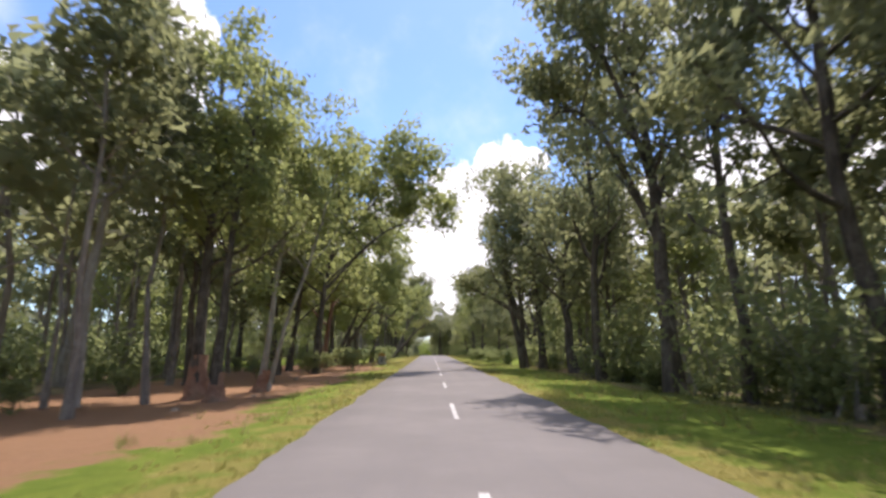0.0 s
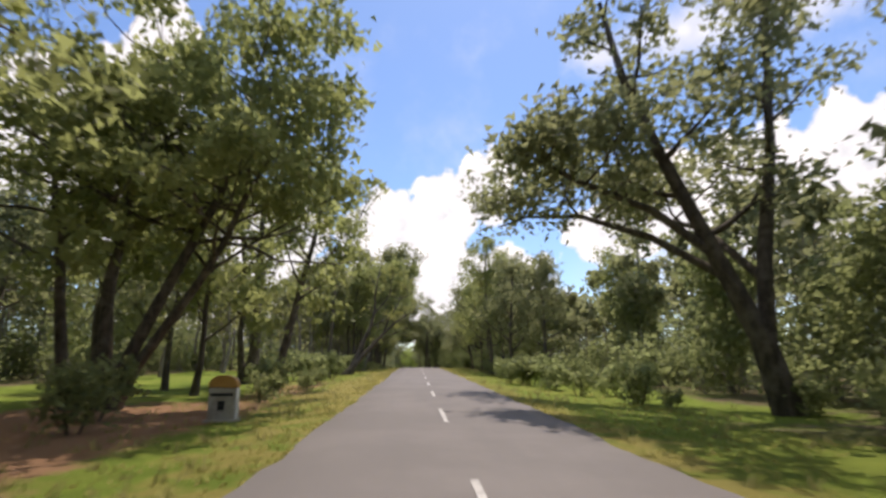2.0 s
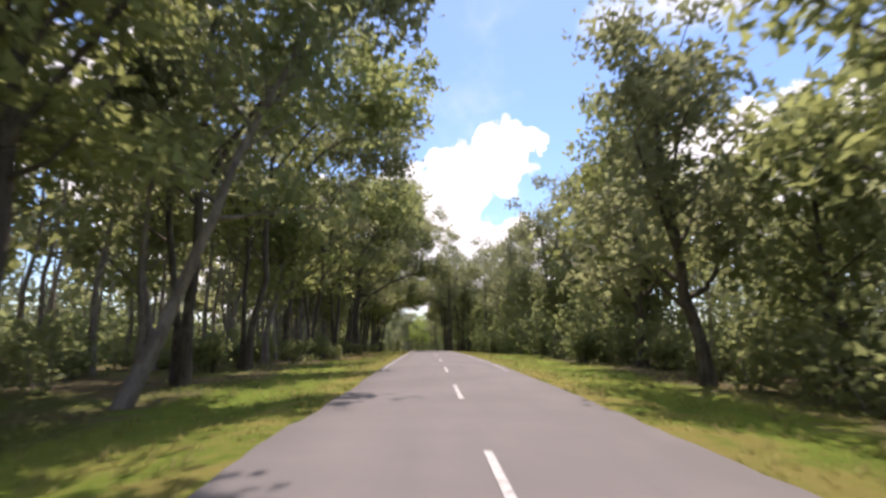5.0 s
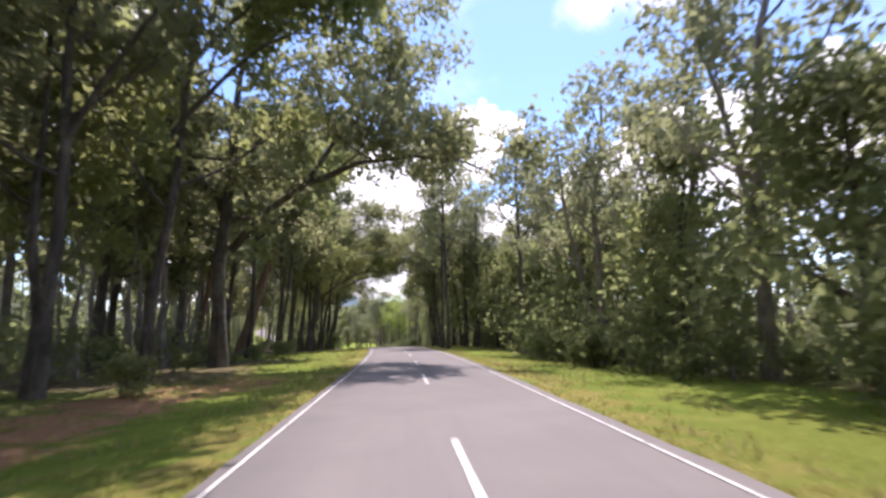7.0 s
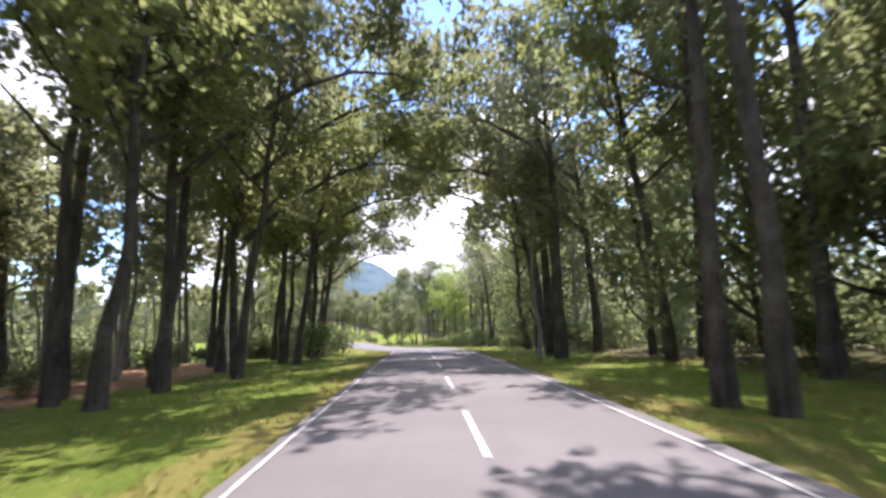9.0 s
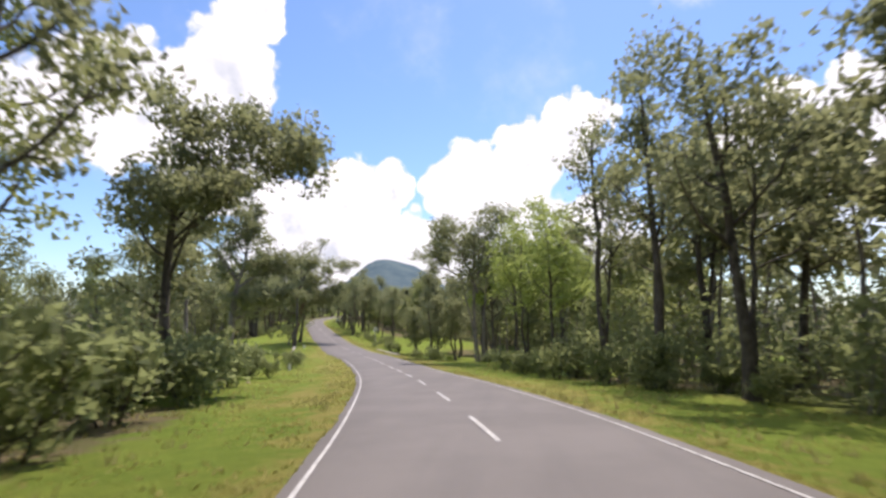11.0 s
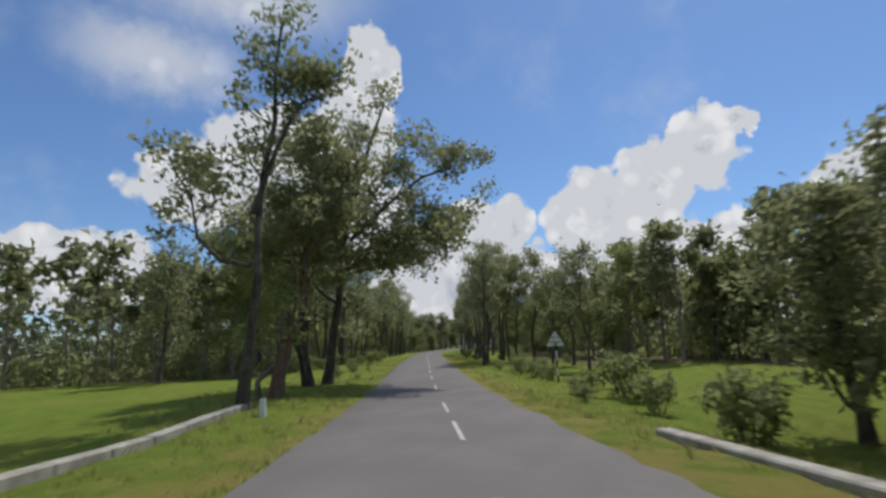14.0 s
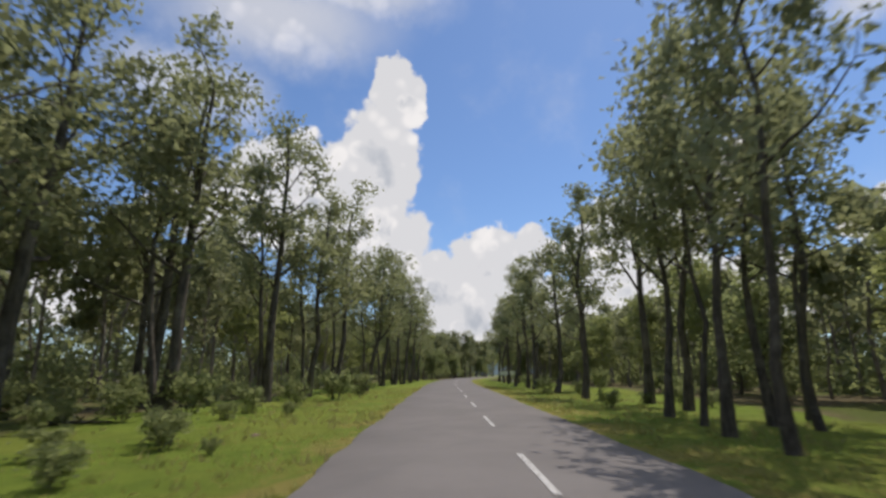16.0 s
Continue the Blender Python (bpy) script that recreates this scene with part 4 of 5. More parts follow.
for s, u, h, k in ((138, -12.4, 13, 561), (143, -13.8, 12, 562), (149, -12.2, 14, 563), (153, -14.4, 13, 564), (158, -12.6, 13.5, 565), (161, -15, 12, 566), (164, -12.9, 14, 567), (168, -14.2, 13, 568), (173, -13.4, 14, 569), (177, -13, 12.5, 570), (182, -14.4, 13.5, 571), (186, -15.2, 13, 572), (191, -15.6, 14, 573)):
    hero("slender pale-stemmed tree in the shade of the wood", s, u, [straight(h, 0.075, k, (0.06 * math.sin(k), 0.02), sway=0.45)], BARK_PALE if k % 3 else BARK_GREY, LEAF_DULL, k, limbs=7, start=0.5, reach=2.4, leaves=650, tuft=0.8)
# open wood at the crest
for s, u, r, h, lean, wood, k in ((197.5, -13.4, 0.42, 16, 0.22, BARK_RED, 381), (198.5, -10.4, 0.2, 15, 0.08, BARK_DARK, 382), (203, -11.2, 0.30, 17, 0.02, BARK_DARK, 383), (209, -11, 0.24, 16, 0.06, BARK_DARK, 384),
                                 (214.5, -10.8, 0.28, 17, 0.10, BARK_DARK, 385), (211.5, -12.4, 0.3, 17, 0.06, BARK_DARK, 386), (222, -11, 0.28, 16, 0.05, BARK_DARK, 387), (219.5, -15, 0.2, 17, 0.05, BARK_PALE, 388),
                                 (226, -13, 0.24, 16, 0.03, BARK_DARK, 389), (230, -9.6, 0.22, 14, 0.04, BARK_DARK, 390), (189, -14.5, 0.26, 16, 0.1, BARK_RED, 391), (233, -11, 0.22, 13, 0.05, BARK_DARK, 392)):
    hero("tall dark tree of the open wood", s, u, [straight(h, r * (0.7 if k > 381 else 1.0), k, (lean, 0.02))], wood, LEAF_FRESH if k % 3 == 0 else LEAF_DULL, k, size=0.42, limbs=13, start=0.42, reach=4.6, leaves=2400)
for s, u, r, h, k in ((202.5, 4.5, 0.145, 17, 401), (201.7, 4.95, 0.145, 18, 402), (205.2, 8.6, 0.18, 17, 403), (217, 5.6, 0.2, 16, 404), (221, 6.2, 0.22, 16, 405), (209, 8, 0.2, 16, 406), (213, 10, 0.2, 15, 407), (228, 8.5, 0.2, 13, 408), (192, 9.5, 0.2, 15, 409)):
    hero("dark-trunked tree beside the verge", s, u, [straight(h, r, k, (0.0, 0.01), sway=0.12)], BARK_DARK, LEAF_GREY if k % 2 else LEAF_DULL, k, limbs=11, start=0.5, reach=3.8, leaves=1300, tuft=0.7)
hero("thin pale-stemmed tree beside the verge", 218.5, 4.9, [straight(10, 0.09, 24, (-0.02, 0))], BARK_PALE, LEAF_DULL, 315, limbs=8, start=0.55, reach=2, leaves=900)
for s, u, h, k in ((208.5, 9.4, 9, 416), (206.5, 13, 10, 417), (213, 12.2, 9.5, 418), (217, 9.8, 9, 419), (204, 10.4, 8, 420), (199, 10.5, 8.5, 411), (206, 11.5, 8, 412), (196, 12, 8.5, 413), (235, 9, 9, 414), (241, 9.5, 10, 415)):
    hero("low dark leafy tree in the wood", s, u, [straight(h, 0.14, k)], BARK_DARK, LEAF_BUSH, k, limbs=16, start=0.1, reach=3.2, leaves=1750)
for s, u, lean, h, k in ((207, -8.6, 0.09, 15.5, 393), (216, -8.2, 0.12, 15, 394), (225, -7.8, 0.13, 15.5, 395), (233, -7.8, 0.12, 14, 396), (212, 8.2, -0.10, 15, 397), (226, 7.4, -0.1, 15, 398), (234, 8, -0.1, 14, 399)):
    hero("dark tree whose crown hangs over the road", s, u, [straight(h, 0.17, k, (lean, 0))], BARK_DARK, LEAF_FRESH if k % 2 else LEAF_DULL, k, limbs=14, start=0.42, reach=4.6, leaves=2700)
for s, u, side, k in ((212, -9.4, 1, 540), (219, -9.2, 1, 541), (227, -9.0, 1, 542), (234, -8.6, 1, 545), (241, -8.8, 1, 548), (231, 8.6, -1, 543), (222, 9.0, -1, 544)):
    hero("tall tree with limbs meeting over the road", s, u, [straight(16, 0.19, k, (0.05 * side, 0)), arm(5.6, 7.6 * side, 3.6, 0.13, 0.05 * side, 0.5), arm(8.0, 8.2 * side, 3.6, 0.12, 0.05 * side, -1.0)], BARK_DARK, LEAF_FRESH if k % 2 else LEAF_DULL, k, limbs=9, start=0.36, reach=3.4, leaves=3600)
for s, u, h, k in ((247, -10, 16, 546), (252, -13, 17, 547)):
    hero("tall leafy tree inside the bend", s, u, [straight(h, 0.26, k, (0.03, 0))], BARK_DARK, LEAF_FRESH if k % 2 else LEAF_DULL, k, limbs=14, start=0.3, reach=4.2, leaves=2600)
# bend
hero("tall tree whose crown hangs over the bend", 262, -11.2, [straight(15.5, 0.26, 25, (0.0, 0.0)), arm(6.2, 6.2, 4.0, 0.09, 0.0, 0.5), arm(7.4, 5.4, 4.4, 0.09, 0.0, 2.0), arm(4.8, 2.6, 3.0, 0.08, 0.0, -3.0)], BARK_DARK, LEAF_DULL, 316, limbs=9, start=0.36, reach=3.4, leaves=6000)
hero("airy grey-leaved tree above the bushes", 279, -14.5, [straight(14, 0.2, 62, (0.02, 0))], BARK_GREY, LEAF_GREY, 535, limbs=12, start=0.4, reach=3.2, leaves=1700)
hero("leafy tree on the bank inside the bend", 266, -13.5, [straight(11, 0.2, 27, (0.03, 0))], BARK_DARK, LEAF_DULL, 317, limbs=13, start=0.2, reach=3.6, leaves=2200)
for s, u, r, h, k in ((252, 9.5, 0.22, 15, 421), (259, 10.5, 0.22, 17, 422), (266, 11.5, 0.22, 17, 423), (271.5, 11.0, 0.14, 14, 424), (276, 13.2, 0.14, 13, 425), (262, 15, 0.22, 18, 427), (278.5, 11.4, 0.12, 11.5, 429)):
    hero("leafy tree at the edge of the dark wood", s, u, [straight(h, r, k, (-0.02, 0)), straight(h * 0.8, r * 0.6, k + 50, (0.08, 0.05), (0.2, 0.2))], BARK_DARK, LEAF_LIGHT if k in (424, 429, 426, 425) else LEAF_DULL, k, limbs=9, start=0.4, reach=3.8, leaves=1900)
hero("big tree with a fan of limbs and grey leaves", 284.3, 9.2, [straight(16.5, 0.20, 28, (-0.02, 0.02)), straight(15.5, 0.14, 29, (0.04, 0), (0.5, 0.1)), straight(14.5, 0.11, 30, (-0.12, 0), (0, 0)), arm(7.0, -3.4, 6.0, 0.14, 0, 1.0, 0.2), arm(8.5, 2.6, 6.0, 0.12, 0, 0.5, 0.2)], BARK_GREY, LEAF_GREY, 318, limbs=8, start=0.5, reach=2.9, leaves=3600)
for s, u, h, k in ((305.5, 10.2, 12.5, 431), (310.5, 16.0, 13.5, 432), (306, 14.2, 10.5, 433), (301.5, 12.4, 9.5, 434), (314, 12.6, 10, 435), (299, 16, 11, 437), (303, 18, 11.5, 438), (312, 20, 12, 439), (316, 17, 11, 440)):
    hero("slim tree with tufted grey-green crown", s, u, [straight(h, 0.14, k, (-0.03, 0), sway=0.4)], BARK_DARK, LEAF_GREY if k % 2 else LEAF_DULL, k, limbs=11, start=0.3, reach=2.3, leaves=1200)
for s, u, h, k in ((283.3, 12.9, 15, 531), (291.5, 13.5, 12, 532)):
    hero("leafy tree at the edge of the dark wood", s, u, [straight(h, 0.2, k, (-0.03, 0))], BARK_DARK, LEAF_LIGHT, k, limbs=13, start=0.42, reach=3.8, leaves=1500)
hero("tall tree with long limbs over the verge", 292.5, 13.0, [straight(14, 0.28, 61, (-0.04, 0.02)), arm(5.8, -6.0, 4.2, 0.14, -0.04, 2.5), arm(7.2, -5.0, 4.4, 0.12, -0.04, 0.5), arm(6.5, 4.5, 4.0, 0.12, -0.04, 1.0)], BARK_DARK, LEAF_DULL, 534, limbs=8, start=0.4, reach=3.4, leaves=4000)
# lawns
hero("big spreading tree alone on the lawn", 299.7, -14, [
    [(0.1, 0, -0.3, 0.52), (0, 0, 3, 0.38), (0.2, 0, 6.5, 0.33), (0.5, 0.1, 9.5, 0.27), (-0.6, 0.3, 11.5, 0.2), (-2.5, 0.4, 13.8, 0.14), (-4.8, 0.4, 15.6, 0.09), (-6.6, 0.3, 15.9, 0.05)],
    [(0.5, 0.1, 9.4, 0.22), (1.3, -0.1, 11.8, 0.17), (1.4, -0.2, 14.4, 0.12), (1.2, -0.2, 17.2, 0.06)],
    [(0.05, 0, 4.9, 0.13), (1.4, 0.1, 5.7, 0.10), (3.2, 0.2, 6.3, 0.075), (5.2, 0.2, 6.5, 0.04)],
    [(0.3, 0, 8.6, 0.17), (2.2, 0.2, 10.2, 0.13), (4.2, 0.3, 10.9, 0.09), (6.0, 0.2, 9.8, 0.04)]],
     BARK_GREY, LEAF_GREY, 319, size=0.42, limbs=11, start=0.42, reach=3.6, top_reach=0.7, leaves=8400, slant=0.35)
hero("tree with a flat dark crown on the lawn", 297, -22, [straight(13.5, 0.26, 32, (-0.04, 0))], BARK_GREY, LEAF_GREY, 320, limbs=12, start=0.5, reach=4, leaves=1600)
hero("tall tree with a narrow tufted crown and bare side limbs", 320.4, -7.0, [straight(19, 0.19, 33, (0.05, 0.02), sway=0.35), arm(7.2, 2.6, 5.0, 0.13, 0.03, 0.6, 0.0),
    [(0.15, 0, 5.2, 0.09), (-1.0, 0.2, 5.5, 0.08), (-1.9, 0.3, 6.4, 0.06), (-2.2, 0.3, 8.0, 0.04), (-2.9, 0.3, 9.2, 0.02)]], BARK_DARK, LEAF_DULL, 501, limbs=9, start=0.52, reach=2.4, leaves=1800)
hero("thin crooked tree with a broken stub", 324.9, -7.7, [straight(6, 0.13, 34, (0.02, 0), sway=0.7)], BARK_GREY, LEAF_FRESH, 502, limbs=5, start=0.3, reach=1.8, leaves=260)
hero("thick reddish tree leaning towards the road", 324.5, -6.9, [straight(14, 0.30, 35, (0.15, 0.06))], BARK_RED, LEAF_DULL, 503, scale=0.9, limbs=14, start=0.42, reach=4.6, leaves=4050)
hero("dark leaning tree above the shaded verge", 330.2, -6.5, [straight(14, 0.19, 36, (-0.07, 0.04), sway=0.5), straight(13, 0.12, 37, (-0.2, 0.05), (-0.4, 0.3))], BARK_DARK, LEAF_DULL, 504, scale=0.85, limbs=9, start=0.4, reach=4.0, leaves=2200)
hero("big dark tree whose crown overhangs the road", 331.3, -5.7, [
    [(-0.2, 0, -0.3, 0.42), (0, 0, 1.2, 0.25), (0.15, 0, 3.0, 0.22), (0.45, 0, 4.6, 0.20), (0.55, 0.1, 7.5, 0.18), (1.2, 0.1, 10.5, 0.15), (2.2, 0.2, 14, 0.11), (3.2, 0.2, 17, 0.06)],
    [(1.1, 0.1, 8.3, 0.15), (3.2, 0.2, 10.4, 0.11), (5.4, 0.2, 12.2, 0.08), (7.4, 0.2, 12.8, 0.04)],
    [(0.9, 0.1, 7.0, 0.12), (3.0, 0, 8.3, 0.09), (5.2, -0.2, 8.7, 0.06), (6.8, -0.2, 8.0, 0.03)],
    [(0.9, 0.1, 7.3, 0.13), (-0.4, 0.4, 10, 0.10), (-1.6, 0.6, 14, 0.06)],
    [(0.8, 0.1, 6.4, 0.09), (2.4, -0.8, 7.4, 0.07), (4.2, -1.6, 7.2, 0.05), (5.6, -2.2, 6.2, 0.025)],
    [(0.6, 0.0, 6.0, 0.09), (-1.0, -1.4, 7.2, 0.07), (-2.8, -2.4, 7.2, 0.05), (-4.0, -2.8, 6.4, 0.025)],
    [(0.8, 0.1, 6.6, 0.08), (2.2, 1.2, 7.2, 0.06), (3.8, 2.0, 6.8, 0.03)]],
     BARK_DARK, LEAF_DULL, 505, scale=0.84, limbs=10, start=0.34, reach=3.8, top_reach=0.7, leaves=10500, slant=0.1, rise=0.06)
for s, u, h, k in ((303, -33, 10, 441), (312, -40, 12, 442), (320, -30, 10, 443), (346, -22, 11, 445), (335, -38, 12, 446), (290, -42, 11, 447), (280, -30, 9, 448), (272, -24, 9, 449)):
    hero("round leafy tree standing on the lawn", s, u, [straight(h, 0.18, k)], BARK_DARK, LEAF_DULL if k % 2 else LEAF_FRESH, k, limbs=13, start=0.25, reach=3.4, leaves=1350)
# last stretch
for s, u, r, h, k in ((356, -14.5, 0.2, 15.5, 451), (361, -15.5, 0.26, 17, 452), (366, -12.5, 0.22, 16, 453), (371, -16, 0.26, 17, 454), (377, -12, 0.24, 16, 455), (384, -11.2, 0.2, 16, 456), (391, -10.5, 0.2, 15, 457), (398, -9, 0.18, 14, 458), (407, -8.4, 0.18, 14, 459), (416, -8.0, 0.18, 14, 460), (425, -7.8, 0.18, 14, 461), (434, -7.6, 0.18, 14, 462), (444, -7.6, 0.18, 13, 463)):
    hero("tall tree in the thin wood above the lawn", s, u, [straight(h, r, k, (0.07 if s > 386 else 0.05, 0.02)), straight(h * 0.8, r * 0.6, k + 50, (-0.06, 0), (-0.3, 0))], BARK_DARK, LEAF_DULL, k, limbs=9, start=0.34, reach=3.9, leaves=2200)
for s, u, r, h, k in ((358, 5.9, 0.15, 14, 471), (361.5, 9.2, 0.16, 14.5, 472), (355, 5.6, 0.13, 13.5, 473), (360.8, 6.6, 0.10, 13, 474), (364, 6.9, 0.15, 15, 475), (360.5, 10, 0.12, 13, 476), (368, 9.4, 0.2, 15, 477), (377.5, 7.4, 0.2, 14.5, 478), (374, 10, 0.24, 16, 479),
                      (365, 12.8, 0.2, 14, 480), (386, 7.4, 0.2, 14, 481), (396, 7.4, 0.2, 14, 482), (408, 7, 0.18, 13.5, 483), (352, 13.8, 0.14, 11.5, 484), (350.5, 11.4, 0.14, 10.5, 485), (422, 9, 0.18, 12, 486), (391, 11, 0.2, 14, 488), (401, 7.6, 0.18, 13, 489), (413, 10.5, 0.2, 14, 490), (417, 7.2, 0.18, 13, 491), (430, 7.5, 0.2, 13, 492), (436, 10, 0.2, 14, 493), (445, 7.5, 0.2, 13, 494), (343, 12.5, 0.12, 9.5, 487)):
    hero("slim dark-stemmed tree on the grass", s, u, [straight(h, r, k, (0.02, 0), sway=0.45)], BARK_DARK, LEAF_GREY if k % 2 else LEAF_DULL, k, limbs=10, start=0.4, reach=3.4, leaves=1050 if s < 364 else 1400, tuft=0.75)
hero("dense dark tree on the lawn", 308.5, 12.0, [straight(8, 0.18, 39)], BARK_DARK, LEAF_DULL, 507, limbs=15, start=0.12, reach=2.6, leaves=1850)
hero("dense dark tree on the lawn", 314.5, 10.5, [straight(7.5, 0.18, 40)], BARK_DARK, LEAF_DULL, 508, limbs=15, start=0.12, reach=2.6, leaves=1850)

# ---- bushes ----
BUSH_ROWS = (
    # s, u, scale
    (44.7, -7.2, 1.2), (47, -9.5, 1.1), (38, -9, 0.9), (33, -11, 0.9), (52, -9, 1.2), (56, -8.5, 1.0), (59, -9.8, 1.3), (65.5, -6.9, 0.8), (70.5, -7.8, 1.2), (76, -10, 1.1), (84, -8.2, 1.3), (85.3, -9.8, 1.5),
    (88, -7.6, 1.4), (92.7, -9.9, 1.5), (91, -12.5, 1.3), (97, -8.6, 1.2), (111.4, -8.9, 1.6), (115, -8.2, 1.3), (108, -10.5, 1.3), (86, 6.6, 1.0), (83, 7.4, 1.1),
)
BUSH_ROWS_ON = (
    (77.2, 6.3, 1.1), (74, 7.2, 1.2), (80, 8.4, 1.4), (70, 7.5, 1.1), (65, 8.4, 1.2), (90, 7, 1.0), (95, 6.6, 1.0), (186.9, -8.2, 1.05), (188, -10.2, 0.7), (160, -9, 1.1), (166, -8.2, 0.9), (152, -8.4, 0.8), (230, -7.6, 1.6), (235, -8, 1.9),
    (240, -7, 1.5), (246, -7.8, 1.6), (251, -8.6, 1.7), (256, -8.4, 1.5), (262.9, -10.2, 1.6), (267, -10.6, 1.5), (270, -11.5, 1.7), (273.2, -11.4, 1.6), (277, -12, 1.6), (279.7, -10.4, 1.2), (275, -8.3, 0.8), (287.6, -6.9, 0.8), (283.3, -7.2, 1.0),
)
BUSH_ROWS_BEND = (
    (258.5, -8.8, 1.5), (261, -9.6, 1.7), (264.5, -10.6, 1.8), (266.2, -9.4, 1.4), (271.5, -10.2, 1.6), (275, -9.6, 1.3), (279, -10.2, 1.4), (284, -10.4, 1.1),
    (265, 8.2, 1.2), (266.5, 9.8, 1.5), (272, 8.2, 1.0), (260.5, 8.8, 1.2), (257, 9.4, 1.4), (276, 8.6, 0.9), (292, 6.8, 1.0),
)
BUSH_ROWS_LAST = (
    (346.9, -7.7, 0.5), (355.2, -9.2, 0.55), (356.4, -7.5, 0.6), (364.4, -7.0, 0.4), (342.2, -5.5, 0.3), (352.5, -7.1, 0.5), (355.5, -6.1, 0.25), (366, -9.0, 0.7), (73.7, -6.8, 0.6), (78.1, -6.9, 0.75), (75.4, -7.2, 0.7),
    (78, 5.4, 0.9), (77, 6.6, 1.3), (87.5, 6.6, 1.1), (97.6, -8.6, 1.1), (301.0, -9.2, 0.6), (323.8, 5.9, 0.6), (320.2, 5.0, 0.5),
    (288.8, -7.8, 0.8), (292.5, 7.6, 0.9), (299, 6.6, 0.9), (312.9, 6.3, 1.1), (314, 7.4, 0.9), (318.3, 6.9, 0.85), (321, 7.4, 0.7), (322.5, 7.4, 1.2), (325, 6.8, 0.6), (326, 8.6, 1.0), (333, 7, 0.7), (336, 6.6, 0.8), (337.8, 7.4, 1.0), (340.5, 6.6, 0.9), (344, 7.2, 0.7),
    (357.3, -8, 0.6), (363, -8.8, 0.5), (372, -9, 0.9), (378, -8, 1.2), (385, -7.5, 1.3), (354, -10, 0.45), (368, 6, 0.6), (383, 6, 0.9), (350, 8.2, 0.8), (346, 5.8, 0.5),
)
for i, (s, u, k) in enumerate(BUSH_ROWS + BUSH_ROWS_ON + BUSH_ROWS_BEND + BUSH_ROWS_LAST):
    BUSHES[i % 3].plant(s, u, k)
rng = np.random.default_rng(77)
for s0, s1, u0, u1, count in ((-5, 55, 8.5, 12, 14), (58, 112, 8, 14, 22), (112, 190, 7.4, 11, 26), (112, 190, -14, -8.4, 26), (190, 236, -20, -10, 14), (190, 240, 8, 13, 12), (240, 276, 8.0, 11, 14), (236, 262, -13, -8, 12), (350, 420, -18, -9, 14), (5, 52, -20, -11, 14), (345, 420, 8, 16, 10)):
    for i in range(count):
        BUSHES[int(rng.integers(3))].plant(rng.uniform(s0, s1), rng.uniform(u0, u1), rng.uniform(0.5, 1.25))


# ---- grass ----
def make_grass():
    """Blades of verge grass, thickest beside the asphalt."""
    rng = np.random.default_rng(5)
    n = 60000
    s = rng.uniform(0, 400, n)
    side = np.where(rng.uniform(size=n) < 0.5, -1.0, 1.0)
    u = side * (2.72 + 7.0 * rng.uniform(size=n) ** 1.7)
    keep = [i for i in range(n) if noise.noise((s[i] * 0.5, u[i] * 0.5, 1.0)) > -0.18 and not (u[i] < -5.2 and s[i] < 55)]
    verts, faces = [], []
    for i in keep:
        x, y = on_line(s[i], u[i])
        z = ground_z(x, y)
        h = rng.uniform(0.03, 0.10) * (0.7 if abs(u[i]) < 3.1 else 1.0)
        for _ in range(2):
            a, lean = rng.uniform(0, 6.28), rng.normal(size=2) * 0.45 * h
            dx, dy = math.cos(a) * 0.03, math.sin(a) * 0.03
            ox, oy = rng.normal(size=2) * 0.05
            j = len(verts)
            verts += [(x + ox - dx, y + oy - dy, z - 0.02), (x + ox + dx, y + oy + dy, z - 0.02), (x + ox + lean[0], y + oy + lean[1], z + h)]
            faces.append((j, j + 1, j + 2))
    ob = new("grass", mesh_of("grass", verts, faces, foliage("grass_blades", (0.20, 0.24, 0.04), (0.34, 0.35, 0.08), (0.40, 0.35, 0.12), 0.5)))
    return tagged(ob, "short green and yellowing verge grass", "grass", kind="stuff")


make_grass()


def make_tufts():
    """Tufts of taller, half-dry grass and weeds scattered over the verges."""
    rng = np.random.default_rng(15)
    verts, faces = [], []
    for _ in range(7200):
        s, side = rng.uniform(0, 392), rng.choice((-1.0, 1.0))
        u = side * (3.3 + 8.5 * rng.uniform() ** 1.4)
        if noise.noise((s * 0.22, u * 0.35, 6.0)) < -0.05 or (u < -6.5 and s < 50):
            continue
        x, y = on_line(s, u)
        z, tall = ground_z(x, y), rng.uniform(0.10, 0.30)
        for _ in range(6):
            a, lean = rng.uniform(0, 6.28), rng.normal(size=2) * 0.4 * tall
            h = tall * rng.uniform(0.6, 1.1)
            dx, dy = math.cos(a) * 0.022, math.sin(a) * 0.022
            ox, oy = rng.normal(size=2) * 0.07
            j = len(verts)
            verts += [(x + ox - dx, y + oy - dy, z - 0.03), (x + ox + dx, y + oy + dy, z - 0.03), (x + ox + lean[0], y + oy + lean[1], z + h)]
            faces.append((j, j + 1, j + 2))
    ob = new("grass_tufts", mesh_of("grass_tufts", verts, faces, foliage("tuft_blades", (0.16, 0.19, 0.045), (0.27, 0.28, 0.08), (0.36, 0.31, 0.13), 0.45)))
    return tagged(ob, "taller half-dry grass tufts scattered over the verges", "grass", kind="stuff")


make_tufts()


# ---- things beside the road ----
def boxed(x0, x1, y0, y1, z0, z1, bevel=0.02):
    bm = bmesh.new()
    bmesh.ops.create_cube(bm, size=1, matrix=Matrix.Translation(((x0 + x1) / 2, (y0 + y1) / 2, (z0 + z1) / 2)) @ Matrix.Diagonal((x1 - x0, y1 - y0, z1 - z0, 1)))
    bmesh.ops.bevel(bm, geom=bm.edges[:], offset=bevel, segments=1, affect="EDGES")
    return bm


